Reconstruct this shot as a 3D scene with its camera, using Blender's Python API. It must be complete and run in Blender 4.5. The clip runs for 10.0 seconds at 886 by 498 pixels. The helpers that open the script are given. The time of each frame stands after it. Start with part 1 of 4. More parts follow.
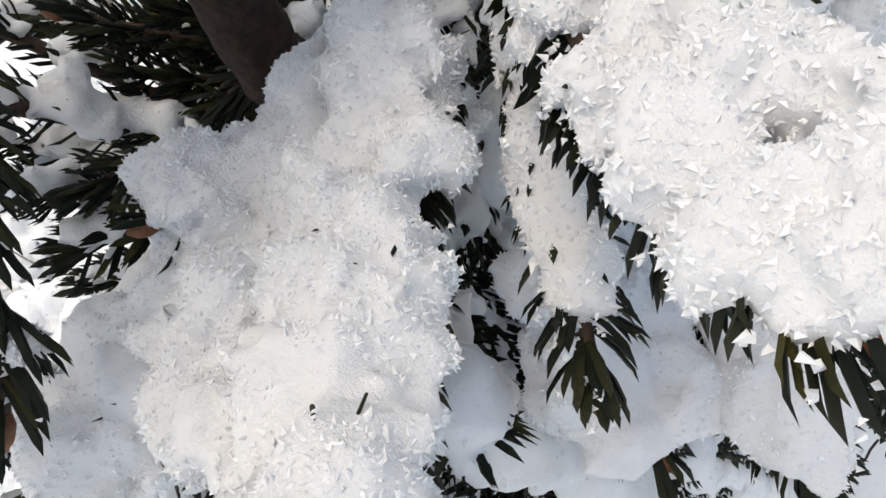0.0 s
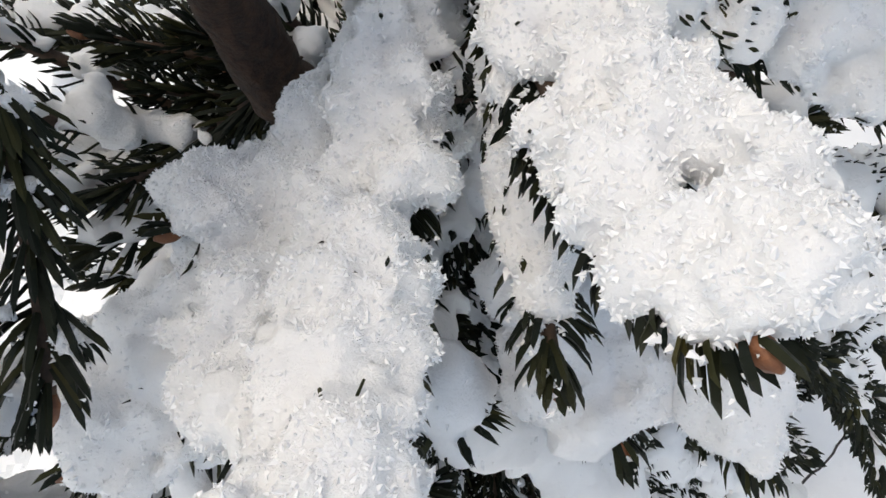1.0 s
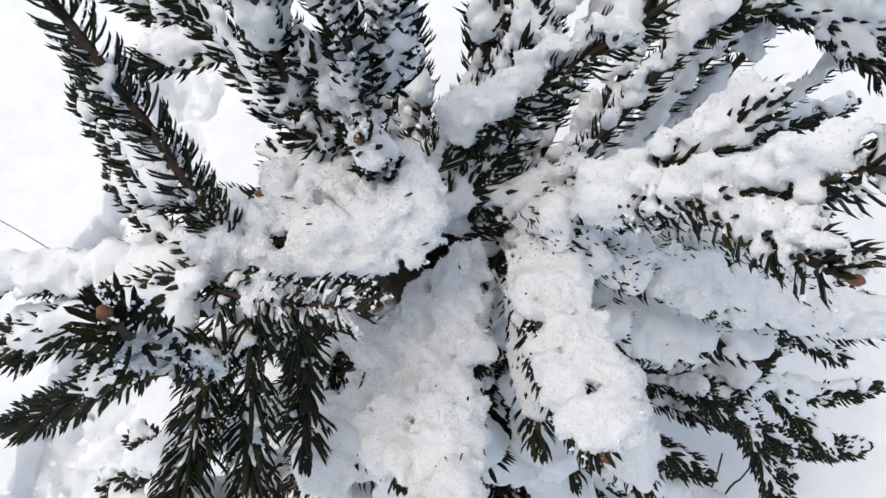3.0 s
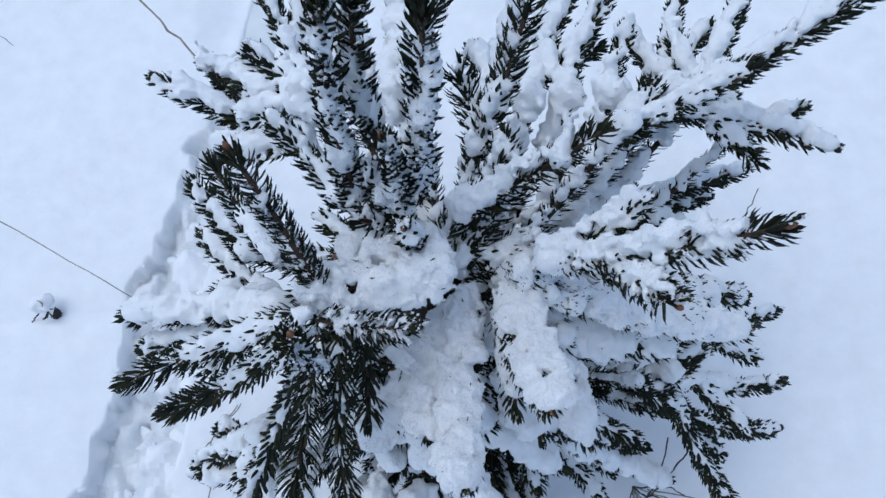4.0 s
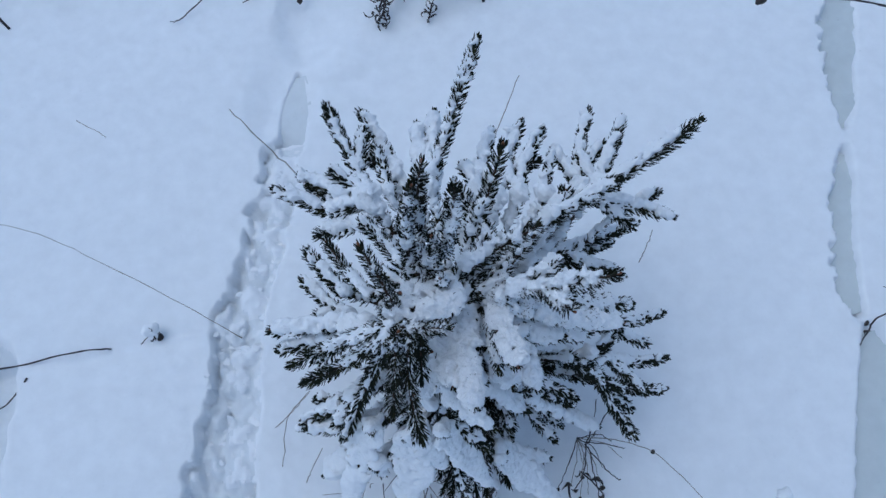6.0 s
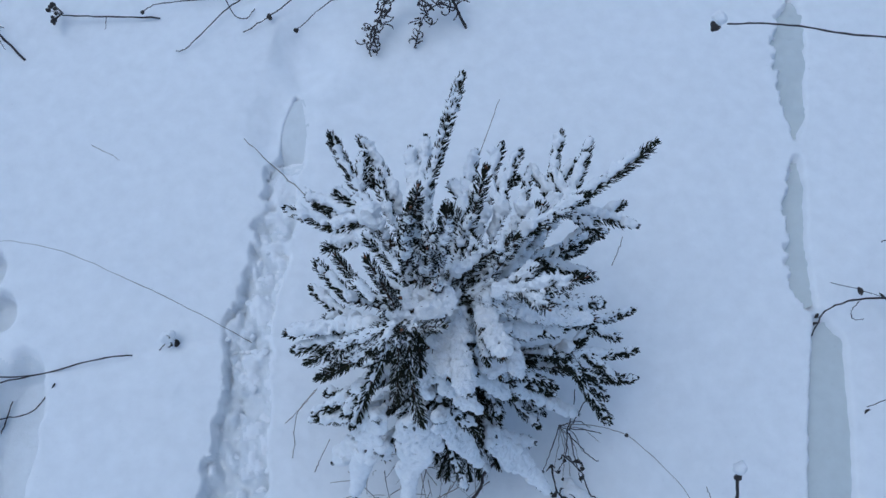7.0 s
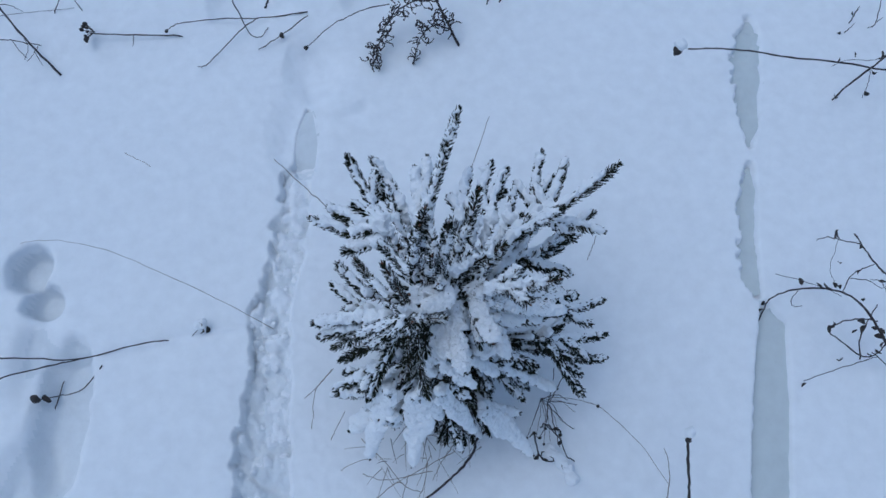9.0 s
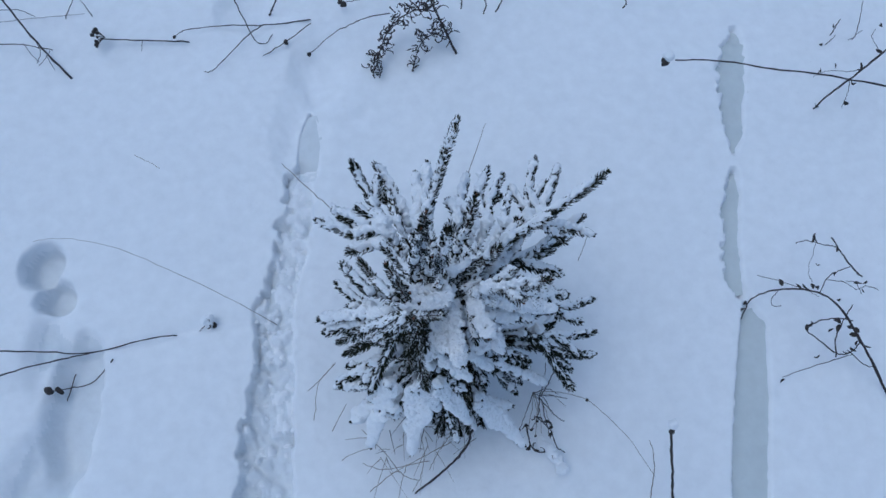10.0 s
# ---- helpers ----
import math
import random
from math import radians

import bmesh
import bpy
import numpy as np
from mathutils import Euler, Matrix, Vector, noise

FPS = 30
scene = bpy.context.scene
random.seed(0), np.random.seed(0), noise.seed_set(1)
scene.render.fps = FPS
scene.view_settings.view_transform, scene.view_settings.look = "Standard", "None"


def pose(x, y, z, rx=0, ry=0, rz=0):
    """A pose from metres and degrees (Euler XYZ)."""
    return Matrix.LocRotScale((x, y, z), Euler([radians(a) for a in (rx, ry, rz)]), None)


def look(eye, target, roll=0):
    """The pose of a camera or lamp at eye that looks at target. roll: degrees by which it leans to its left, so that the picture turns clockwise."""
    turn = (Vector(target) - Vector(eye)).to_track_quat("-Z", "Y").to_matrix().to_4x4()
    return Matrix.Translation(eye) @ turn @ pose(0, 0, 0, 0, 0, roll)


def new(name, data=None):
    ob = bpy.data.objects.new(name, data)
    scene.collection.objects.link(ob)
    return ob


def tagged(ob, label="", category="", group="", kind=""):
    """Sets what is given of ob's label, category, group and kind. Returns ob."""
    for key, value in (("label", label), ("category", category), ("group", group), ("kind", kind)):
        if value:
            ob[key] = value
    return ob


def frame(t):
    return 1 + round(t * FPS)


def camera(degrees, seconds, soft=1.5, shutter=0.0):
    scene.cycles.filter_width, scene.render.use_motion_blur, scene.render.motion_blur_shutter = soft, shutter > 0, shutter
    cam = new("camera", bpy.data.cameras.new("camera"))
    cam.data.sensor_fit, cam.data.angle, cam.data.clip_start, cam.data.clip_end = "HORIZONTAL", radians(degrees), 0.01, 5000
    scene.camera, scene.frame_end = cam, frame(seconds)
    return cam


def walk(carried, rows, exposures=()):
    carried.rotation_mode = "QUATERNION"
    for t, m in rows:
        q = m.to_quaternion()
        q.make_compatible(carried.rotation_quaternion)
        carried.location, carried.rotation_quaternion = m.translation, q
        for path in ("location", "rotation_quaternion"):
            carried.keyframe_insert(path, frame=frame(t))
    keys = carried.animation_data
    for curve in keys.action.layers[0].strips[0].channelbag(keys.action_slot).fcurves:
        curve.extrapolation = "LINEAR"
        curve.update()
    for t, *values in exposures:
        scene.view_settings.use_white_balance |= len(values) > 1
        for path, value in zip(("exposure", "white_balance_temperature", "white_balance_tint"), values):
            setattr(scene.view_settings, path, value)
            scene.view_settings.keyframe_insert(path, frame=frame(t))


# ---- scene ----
cam = camera(61.0, 10.0)
PATH = [
    (0, (0.097, 0.136, 0.527), (0.0, 0.828, -1.347), -16.1),
    (0.5, (0.097, 0.134, 0.531), (0.035, 0.821, -1.346), -13.1),
    (1, (0.099, 0.132, 0.544), (0.022, 0.811, -1.336), -13.8),
    (1.5, (0.099, 0.133, 0.569), (-0.001, 0.796, -1.316), -15.2),
    (2, (0.095, 0.135, 0.601), (-0.003, 0.804, -1.281), -14.4),
    (2.5, (0.092, 0.135, 0.644), (0.009, 0.797, -1.241), -13.2),
    (2.7, (0.092, 0.137, 0.664), (0.019, 0.794, -1.223), -12.3),
    (3.8, (0.091, 0.1, 0.799), (0.054, 0.812, -1.07), -10.4),
    (4, (0.087, 0.095, 0.838), (0.062, 0.804, -1.032), -9.6),
    (4.5, (0.082, 0.072, 0.927), (0.083, 0.788, -0.941), -8.0),
    (5, (0.073, 0.056, 1.02), (0.1, 0.779, -0.844), -6.6),
    (5.5, (0.056, 0.022, 1.114), (0.108, 0.75, -0.748), -5.4),
    (6.8, (0.036, -0.036, 1.278), (0.144, 0.709, -0.575), -3.3),
    (7, (0.033, -0.044, 1.302), (0.147, 0.697, -0.552), -3.0),
    (7.5, (0.026, -0.072, 1.357), (0.144, 0.663, -0.499), -2.8),
    (8, (0.021, -0.082, 1.412), (0.147, 0.638, -0.45), -2.1),
    (8.5, (0.018, -0.08, 1.458), (0.149, 0.618, -0.412), -1.5),
    (9, (0.012, -0.078, 1.498), (0.145, 0.605, -0.377), -1.1),
    (9.5, (0.006, -0.084, 1.533), (0.146, 0.592, -0.345), -0.3),
    (10, (0.0, -0.096, 1.566), (0.149, 0.579, -0.311), 0.6),
]
walk(cam, [(t, look(eye, target, roll)) for t, eye, target, roll in PATH],
     exposures=[(0.0, 0.65, 7650, 5), (1.0, 0.63, 7650, 5), (2.0, 0.68, 7700, 5), (2.5, 0.60, 7700, 5), (2.7, 0.57, 7600, 5), (3.8, 0.10, 5750, 3), (5.5, -0.42, 5150, 1), (10.0, -0.58, 5080, 1)])

# ---- light ----
SUN_EL, SUN_AZ = radians(72), radians(-65)
world = bpy.data.worlds.new("winter_sky")
scene.world = world
world.use_nodes = True
wn = world.node_tree
wn.nodes.clear()
sky = wn.nodes.new("ShaderNodeTexSky")
sky.sky_type, sky.sun_disc = "NISHITA", False
sky.sun_elevation, sky.sun_rotation = SUN_EL, SUN_AZ
sky.air_density, sky.dust_density, sky.ozone_density = 1.0, 3.0, 1.0
bg = wn.nodes.new("ShaderNodeBackground")
bg.inputs["Strength"].default_value = 0.15
wo = wn.nodes.new("ShaderNodeOutputWorld")
wn.links.new(sky.outputs[0], bg.inputs[0])
wn.links.new(bg.outputs[0], wo.inputs[0])

sun_data = bpy.data.lights.new("sun", "SUN")
sun_data.energy, sun_data.angle, sun_data.color = 0.6, radians(90), (1.0, 0.97, 0.93)
sun_from = Vector((math.sin(SUN_AZ) * math.cos(SUN_EL), math.cos(SUN_AZ) * math.cos(SUN_EL), math.sin(SUN_EL)))
new("sun", sun_data).matrix_world = look(sun_from * 20, (0, 0, 0))


# ---- materials ----
def material(name):
    m = bpy.data.materials.new(name)
    m.use_nodes = True
    return m, m.node_tree, m.node_tree.nodes["Principled BSDF"]


def add(tree, kind, **values):
    node = tree.nodes.new(kind)
    for key, value in values.items():
        node.inputs[key.replace("_", " ")].default_value = value
    return node


def ramp(tree, source, stops):
    node = tree.nodes.new("ShaderNodeValToRGB")
    while len(node.color_ramp.elements) < len(stops):
        node.color_ramp.elements.new(0.5)
    for el, (at, colour) in zip(node.color_ramp.elements, stops):
        el.position, el.color = at, (*colour, 1)
    tree.links.new(source, node.inputs[0])
    return node


def bump(tree, bsdf, heights, distance, strength):
    total = None
    for source, weight in heights:
        mul = tree.nodes.new("ShaderNodeMath")
        mul.operation, mul.inputs[1].default_value = "MULTIPLY", weight
        tree.links.new(source, mul.inputs[0])
        if total is None:
            total = mul.outputs[0]
        else:
            plus = tree.nodes.new("ShaderNodeMath")
            tree.links.new(total, plus.inputs[0])
            tree.links.new(mul.outputs[0], plus.inputs[1])
            total = plus.outputs[0]
    node = add(tree, "ShaderNodeBump", Distance=distance, Strength=strength)
    tree.links.new(total, node.inputs["Height"])
    tree.links.new(node.outputs[0], bsdf.inputs["Normal"])


def snow_material(name, fine, coarse, depth, colour=(0.90, 0.91, 0.93)):
    m, tree, bsdf = material(name)
    geo = tree.nodes.new("ShaderNodeTexCoord")
    n1 = add(tree, "ShaderNodeTexNoise", Scale=fine, Detail=5.0, Roughness=0.75)
    n2 = add(tree, "ShaderNodeTexNoise", Scale=coarse, Detail=4.0, Roughness=0.6)
    v = add(tree, "ShaderNodeTexVoronoi", Scale=fine * 0.8)
    for n in (n1, n2, v):
        tree.links.new(geo.outputs["Object"], n.inputs["Vector"])
    low = tuple(c * 0.93 for c in colour)
    cr = ramp(tree, n2.outputs[0], ((0.3, low), (0.7, colour)))
    tree.links.new(cr.outputs[0], bsdf.inputs["Base Color"])
    gloss = ramp(tree, v.outputs["Color"], ((0.05, (0.25,) * 3), (0.2, (0.75,) * 3)))
    tree.links.new(gloss.outputs[0], bsdf.inputs["Roughness"])
    bsdf.inputs["Subsurface Weight"].default_value = 0.25
    bsdf.inputs["Subsurface Radius"].default_value = (1.0, 1.0, 1.0)
    bsdf.inputs["Subsurface Scale"].default_value = 0.004
    bsdf.inputs["Specular IOR Level"].default_value = 0.3
    bump(tree, bsdf, ((n1.outputs[0], 1.0), (n2.outputs[0], 1.5)), depth, 0.8)
    return m


SNOW = snow_material("branch_snow", 900, 120, 0.0011, (0.90, 0.91, 0.93))
GROUND_SNOW = snow_material("ground_snow", 420, 30, 0.0010, (0.88, 0.89, 0.91))
FIRM_SNOW = snow_material("firm_snow", 420, 40, 0.0010, (0.72, 0.745, 0.76))
# rougher, darker snow whose tone carries the shade of the sunk places
HOLLOW_SHADE_SNOW = snow_material("hollow_shade_snow", 300, 45, 0.0025, (0.80, 0.825, 0.85))
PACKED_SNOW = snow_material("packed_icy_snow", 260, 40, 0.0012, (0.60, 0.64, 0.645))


def frost_material():
    m, tree, bsdf = material("frost_crystals")
    geo = tree.nodes.new("ShaderNodeNewGeometry")
    cr = ramp(tree, geo.outputs["Random Per Island"], ((0.0, (0.74, 0.755, 0.78)), (1.0, (0.86, 0.87, 0.89))))
    tree.links.new(cr.outputs[0], bsdf.inputs["Base Color"])
    rr = ramp(tree, geo.outputs["Random Per Island"], ((0.0, (0.4,) * 3), (0.25, (0.8,) * 3)))
    tree.links.new(rr.outputs[0], bsdf.inputs["Roughness"])
    bsdf.inputs["Specular IOR Level"].default_value = 0.12
    bsdf.inputs["Transmission Weight"].default_value = 0.06
    bsdf.inputs["IOR"].default_value = 1.31
    return m


def needle_material():
    m, tree, bsdf = material("spruce_needles")
    geo = tree.nodes.new("ShaderNodeNewGeometry")
    co = tree.nodes.new("ShaderNodeTexCoord")
    n = add(tree, "ShaderNodeTexNoise", Scale=60.0, Detail=2.0)
    tree.links.new(co.outputs["Object"], n.inputs["Vector"])
    mix = tree.nodes.new("ShaderNodeMath")
    mix.operation = "MULTIPLY_ADD"
    mix.inputs[1].default_value = 0.6
    tree.links.new(geo.outputs["Random Per Island"], mix.inputs[0])
    half = tree.nodes.new("ShaderNodeMath")
    half.operation, half.inputs[1].default_value = "MULTIPLY", 0.45
    tree.links.new(n.outputs[0], half.inputs[0])
    tree.links.new(half.outputs[0], mix.inputs[2])
    cr = ramp(tree, mix.outputs[0], ((0.1, (0.004, 0.0065, 0.0045)), (0.55, (0.009, 0.012, 0.0065)), (0.80, (0.024, 0.025, 0.009)), (1.0, (0.075, 0.063, 0.019))))
    tree.links.new(cr.outputs[0], bsdf.inputs["Base Color"])
    bsdf.inputs["Roughness"].default_value = 0.6
    bsdf.inputs["Specular IOR Level"].default_value = 0.15
    return m


def plain(name, dark, light, scale, rough, depth):
    m, tree, bsdf = material(name)
    co = tree.nodes.new("ShaderNodeTexCoord")
    n = add(tree, "ShaderNodeTexNoise", Scale=scale, Detail=5.0, Roughness=0.65)
    tree.links.new(co.outputs["Object"], n.inputs["Vector"])
    cr = ramp(tree, n.outputs[0], ((0.3, dark), (0.7, light)))
    tree.links.new(cr.outputs[0], bsdf.inputs["Base Color"])
    bsdf.inputs["Roughness"].default_value = rough
    bump(tree, bsdf, ((n.outputs[0], 1.0),), depth, 0.7)
    return m


FROST = frost_material()
NEEDLE = needle_material()
BARK = plain("spruce_bark", (0.010, 0.006, 0.004), (0.055, 0.026, 0.014), 330, 0.9, 0.003)
TWIG = plain("young_twig", (0.022, 0.013, 0.008), (0.06, 0.034, 0.02), 300, 0.8, 0.0006)
BUD = plain("spruce_bud", (0.10, 0.035, 0.015), (0.22, 0.085, 0.035), 500, 0.6, 0.0006)
DRY = plain("dry_stalk", (0.022, 0.018, 0.021), (0.065, 0.052, 0.052), 300, 0.85, 0.0006)
STRAW = plain("dry_grass", (0.17, 0.15, 0.13), (0.33, 0.29, 0.24), 200, 0.8, 0.0004)
DARKLEAF = plain("withered_leaf", (0.018, 0.015, 0.016), (0.06, 0.048, 0.04), 250, 0.8, 0.001)

# ---- mesh tools ----
rng = np.random.default_rng(11)
LATTICE = rng.random((32, 32, 32))


def vnoise(p, size):
    """Smooth value noise in 0..1 at points p, with lumps of that size in metres."""
    q = p / size
    i = np.floor(q).astype(int)
    f = q - i
    f = f * f * (3 - 2 * f)
    out = np.zeros(p.shape[:-1])
    for a in (0, 1):
        for b in (0, 1):
            for c in (0, 1):
                w = (f[..., 0] if a else 1 - f[..., 0]) * (f[..., 1] if b else 1 - f[..., 1]) * (f[..., 2] if c else 1 - f[..., 2])
                out += w * LATTICE[(i[..., 0] + a) % 32, (i[..., 1] + b) % 32, (i[..., 2] + c) % 32]
    return out


def mesh_of(name, verts, faces, mat, smooth=False):
    me = bpy.data.meshes.new(name)
    me.from_pydata(np.asarray(verts).tolist(), [], [f if isinstance(f, list) else f.tolist() for f in faces])
    if smooth:
        me.polygons.foreach_set("use_smooth", [True] * len(me.polygons))
    me.materials.append(mat)
    return me


def part(name, me, parent, label="", kind=""):
    ob = new(name, me)
    ob.parent = parent
    return tagged(ob, label, kind=kind)


def thing(name, at, label, category, group="", kind=""):
    ob = new(name)
    ob.location = at
    ob.empty_display_size = 0.02
    return tagged(ob, label, category, group, kind)


def surface(field, origin, h):
    """The zero surface of a field on a grid, as vertices and quads."""
    s = field > 0
    nx, ny, nz = field.shape
    cell = np.zeros((nx - 1, ny - 1, nz - 1), int)
    for a in (0, 1):
        for b in (0, 1):
            for c in (0, 1):
                cell += s[a:nx - 1 + a, b:ny - 1 + b, c:nz - 1 + c]
    mixed = (cell > 0) & (cell < 8)
    idx = -np.ones(cell.shape, int)
    at = np.argwhere(mixed)
    idx[mixed] = np.arange(len(at))
    total, count = np.zeros((len(at), 3)), np.zeros(len(at))
    corners = [(a, b, c) for a in (0, 1) for b in (0, 1) for c in (0, 1)]
    for p in corners:
        for ax in range(3):
            if p[ax]:
                continue
            q = list(p)
            q[ax] = 1
            f0 = field[at[:, 0] + p[0], at[:, 1] + p[1], at[:, 2] + p[2]]
            f1 = field[at[:, 0] + q[0], at[:, 1] + q[1], at[:, 2] + q[2]]
            cross = (f0 > 0) != (f1 > 0)
            t = np.where(cross, f0 / np.where(cross, f0 - f1, 1), 0)
            pos = at + np.array(p)
            pos = pos.astype(float)
            pos[:, ax] += t
            total += np.where(cross[:, None], pos, 0)
            count += cross
    verts = origin + h * total / count[:, None]
    quads = []
    for ax in range(3):
        u, v = [(1, 2), (2, 0), (0, 1)][ax]
        a0 = [slice(1, -1)] * 3
        a0[ax] = slice(0, -1)
        a1 = list(a0)
        a1[ax] = slice(1, None)
        e0, e1 = s[tuple(a0)], s[tuple(a1)]
        off = np.ones(3, int)
        off[ax] = 0
        for flip, mask in ((False, e0 & ~e1), (True, ~e0 & e1)):
            g = np.argwhere(mask) + off
            ring = []
            for du, dv in ((1, 1), (0, 1), (0, 0), (1, 0)):
                k = g.copy()
                k[:, u] -= du
                k[:, v] -= dv
                ring.append(idx[k[:, 0], k[:, 1], k[:, 2]])
            q = np.stack(ring[::-1] if flip else ring, 1)
            quads.append(q)
    return verts, np.concatenate(quads)


def blob(centres, radii, h, rough, fuse=0.0018, wave=0.0, grain=0.0):
    """Lumpy snow: balls melted into one, with noise. Returns vertices, quads and outward normals."""
    centres, radii = np.asarray(centres, float), np.asarray(radii, float)
    pad = 5 * h + rough * 3 + wave + 0.004
    lo = (centres - radii[:, None]).min(0) - pad
    hi = (centres + radii[:, None]).max(0) + pad
    n = np.ceil((hi - lo) / h).astype(int) + 1
    ticks = [lo[k] + h * np.arange(n[k]) for k in range(3)]
    acc = np.full(n, 1e-9)
    for c, r in zip(centres, radii):
        w0 = np.maximum(((c - r - 0.016 - lo) / h).astype(int), 0)
        w1 = np.minimum(((c + r + 0.016 - lo) / h).astype(int) + 2, n)
        x, y, z = (ticks[k][w0[k]:w1[k]] - c[k] for k in range(3))
        d = np.sqrt(x[:, None, None] ** 2 + y[None, :, None] ** 2 + z[None, None, :] ** 2) - r
        acc[w0[0]:w1[0], w0[1]:w1[1], w0[2]:w1[2]] += np.exp(-d / fuse)
    field = (np.log(acc) - 1.1) * fuse
    band = np.argwhere(np.abs(field) < rough * 3 + wave * 1.2 + 2 * h)
    p = lo + h * band
    field[band[:, 0], band[:, 1], band[:, 2]] += rough * 2.2 * (vnoise(p + 3.1, 0.011) - 0.5) + rough * 1.9 * (vnoise(p + 1.7, 0.0042) - 0.5) + grain * 2 * (vnoise(p + 5.9, 0.0021) - 0.5) + wave * 2 * (vnoise(p + 8.3, 0.021) - 0.5)
    field[0], field[-1] = -1, -1
    field[:, 0], field[:, -1] = -1, -1
    field[:, :, 0], field[:, :, -1] = -1, -1
    verts, quads = surface(field, lo, h)
    a, b, c, d = (verts[quads[:, k]] for k in range(4))
    fn = np.cross(c - a, d - b)
    vn = np.zeros_like(verts)
    for k in range(4):
        np.add.at(vn, quads[:, k], fn)
    vn /= np.linalg.norm(vn, axis=1, keepdims=True) + 1e-12
    return verts, quads, vn


def unit(v):
    return v / (np.linalg.norm(v, axis=-1, keepdims=True) + 1e-12)


def crystals(at, out, size):
    """Little chunky ice grains that stand on a surface. One row of size each."""
    n = len(at)
    d = unit(out + rng.normal(0, 0.75, (n, 3)))
    side = unit(np.cross(d, rng.normal(0, 1, (n, 3))))
    third = np.cross(d, side)
    size = size[:, None]
    a, b, c = (size * rng.uniform(0.18, 0.62, (n, 1)) for _ in range(3))
    base = at - d * size * 0.2
    v = np.stack([base + side * a, base - side * b, base + third * b, base - third * c, at + d * size * rng.uniform(0.4, 1.1, (n, 1))], 1)
    f = np.array([(0, 2, 4), (2, 1, 4), (1, 3, 4), (3, 0, 4)])
    return v.reshape(-1, 3), (f[None] + 5 * np.arange(n)[:, None, None]).reshape(-1, 3)


def tube(points, radii, sides=6):
    """A round stalk along points, closed at its end."""
    pts, radii = np.asarray(points, float), np.asarray(radii, float)
    t = unit(np.gradient(pts, axis=0))
    ref = np.array((0.0, 0, 1)) if abs(t[0][2]) < 0.9 else np.array((1.0, 0, 0))
    verts = []
    for p, d, r in zip(pts, t, radii):
        a = np.cross(d, ref)
        a = a / (np.linalg.norm(a) + 1e-9)
        b = np.cross(d, a)
        ref = np.cross(a, d)
        for k in range(sides):
            w = 2 * math.pi * k / sides
            verts.append(p + r * (a * math.cos(w) + b * math.sin(w)))
    faces = []
    for i in range(len(pts) - 1):
        for k in range(sides):
            j = (k + 1) % sides
            faces.append([i * sides + k, i * sides + j, (i + 1) * sides + j, (i + 1) * sides + k])
    faces.append(list(range(sides))[::-1])
    faces.append([(len(pts) - 1) * sides + k for k in range(sides)])
    return np.array(verts), faces


def smooth_line(points, n):
    """A rounded line through a few points (Catmull-Rom)."""
    p = np.asarray(points, float)
    p = np.vstack([2 * p[0] - p[1], p, 2 * p[-1] - p[-2]])
    out = []
    m = len(p) - 3
    for u in np.linspace(0, m - 1e-6, n):
        i = int(u)
        f = u - i
        a, b, c, d = p[i:i + 4]
        out.append(0.5 * (2 * b + (c - a) * f + (2 * a - 5 * b + 4 * c - d) * f ** 2 + (3 * b - a - 3 * c + d) * f ** 3))
    return np.array(out)


def joined(pieces):
    verts, faces, k = [], [], 0
    for v, f in pieces:
        verts.append(np.asarray(v))
        faces += [[int(i) + k for i in q] for q in f]
        k += len(v)
    return np.vstack(verts), faces


# ---- the ground ----
def groove_depth(x, y, line, depth, wall, edge, gentle=2.6):
    """How deep a trodden groove lies at x, y. line: rows of x, y, half width, from far to near; its right side slopes gently."""
    best, slope, right = np.full(x.shape, 9.0), np.full(x.shape, wall), np.zeros(x.shape)
    for (ax, ay, aw), (bx, by, bw) in zip(line[:-1], line[1:]):
        dx, dy = bx - ax, by - ay
        u = np.clip(((x - ax) * dx + (y - ay) * dy) / (dx * dx + dy * dy), 0, 1)
        d = np.hypot(x - ax - u * dx, y - ay - u * dy) - (aw + u * (bw - aw))
        side = np.clip(0.5 + (dx * (y - ay) - dy * (x - ax)) / math.hypot(dx, dy) / 0.02, 0, 1)
        slope = np.where(d < best, wall * (1 + gentle * side), slope)
        right = np.where(d < best, side, right)
        best = np.minimum(best, d)
    u = np.clip(0.5 - (best + edge * (1 - 0.75 * right)) / slope - 0.16 * right * gentle / 2.6, 0, 1)
    return depth * u * u * (3 - 2 * u)


def hollow(x, y, cx, cy, rx, ry, turn, depth, wall, edge):
    c, s = math.cos(turn), math.sin(turn)
    u, v = (x - cx) * c + (y - cy) * s, -(x - cx) * s + (y - cy) * c
    d = (np.hypot(u / rx, v / ry) - 1) * min(rx, ry) + edge
    w = np.clip(0.5 - d / (wall * (1 + 0.7 * np.clip(u / rx + 0.4, 0, 1.4))), 0, 1)
    return depth * w * w * (3 - 2 * w)


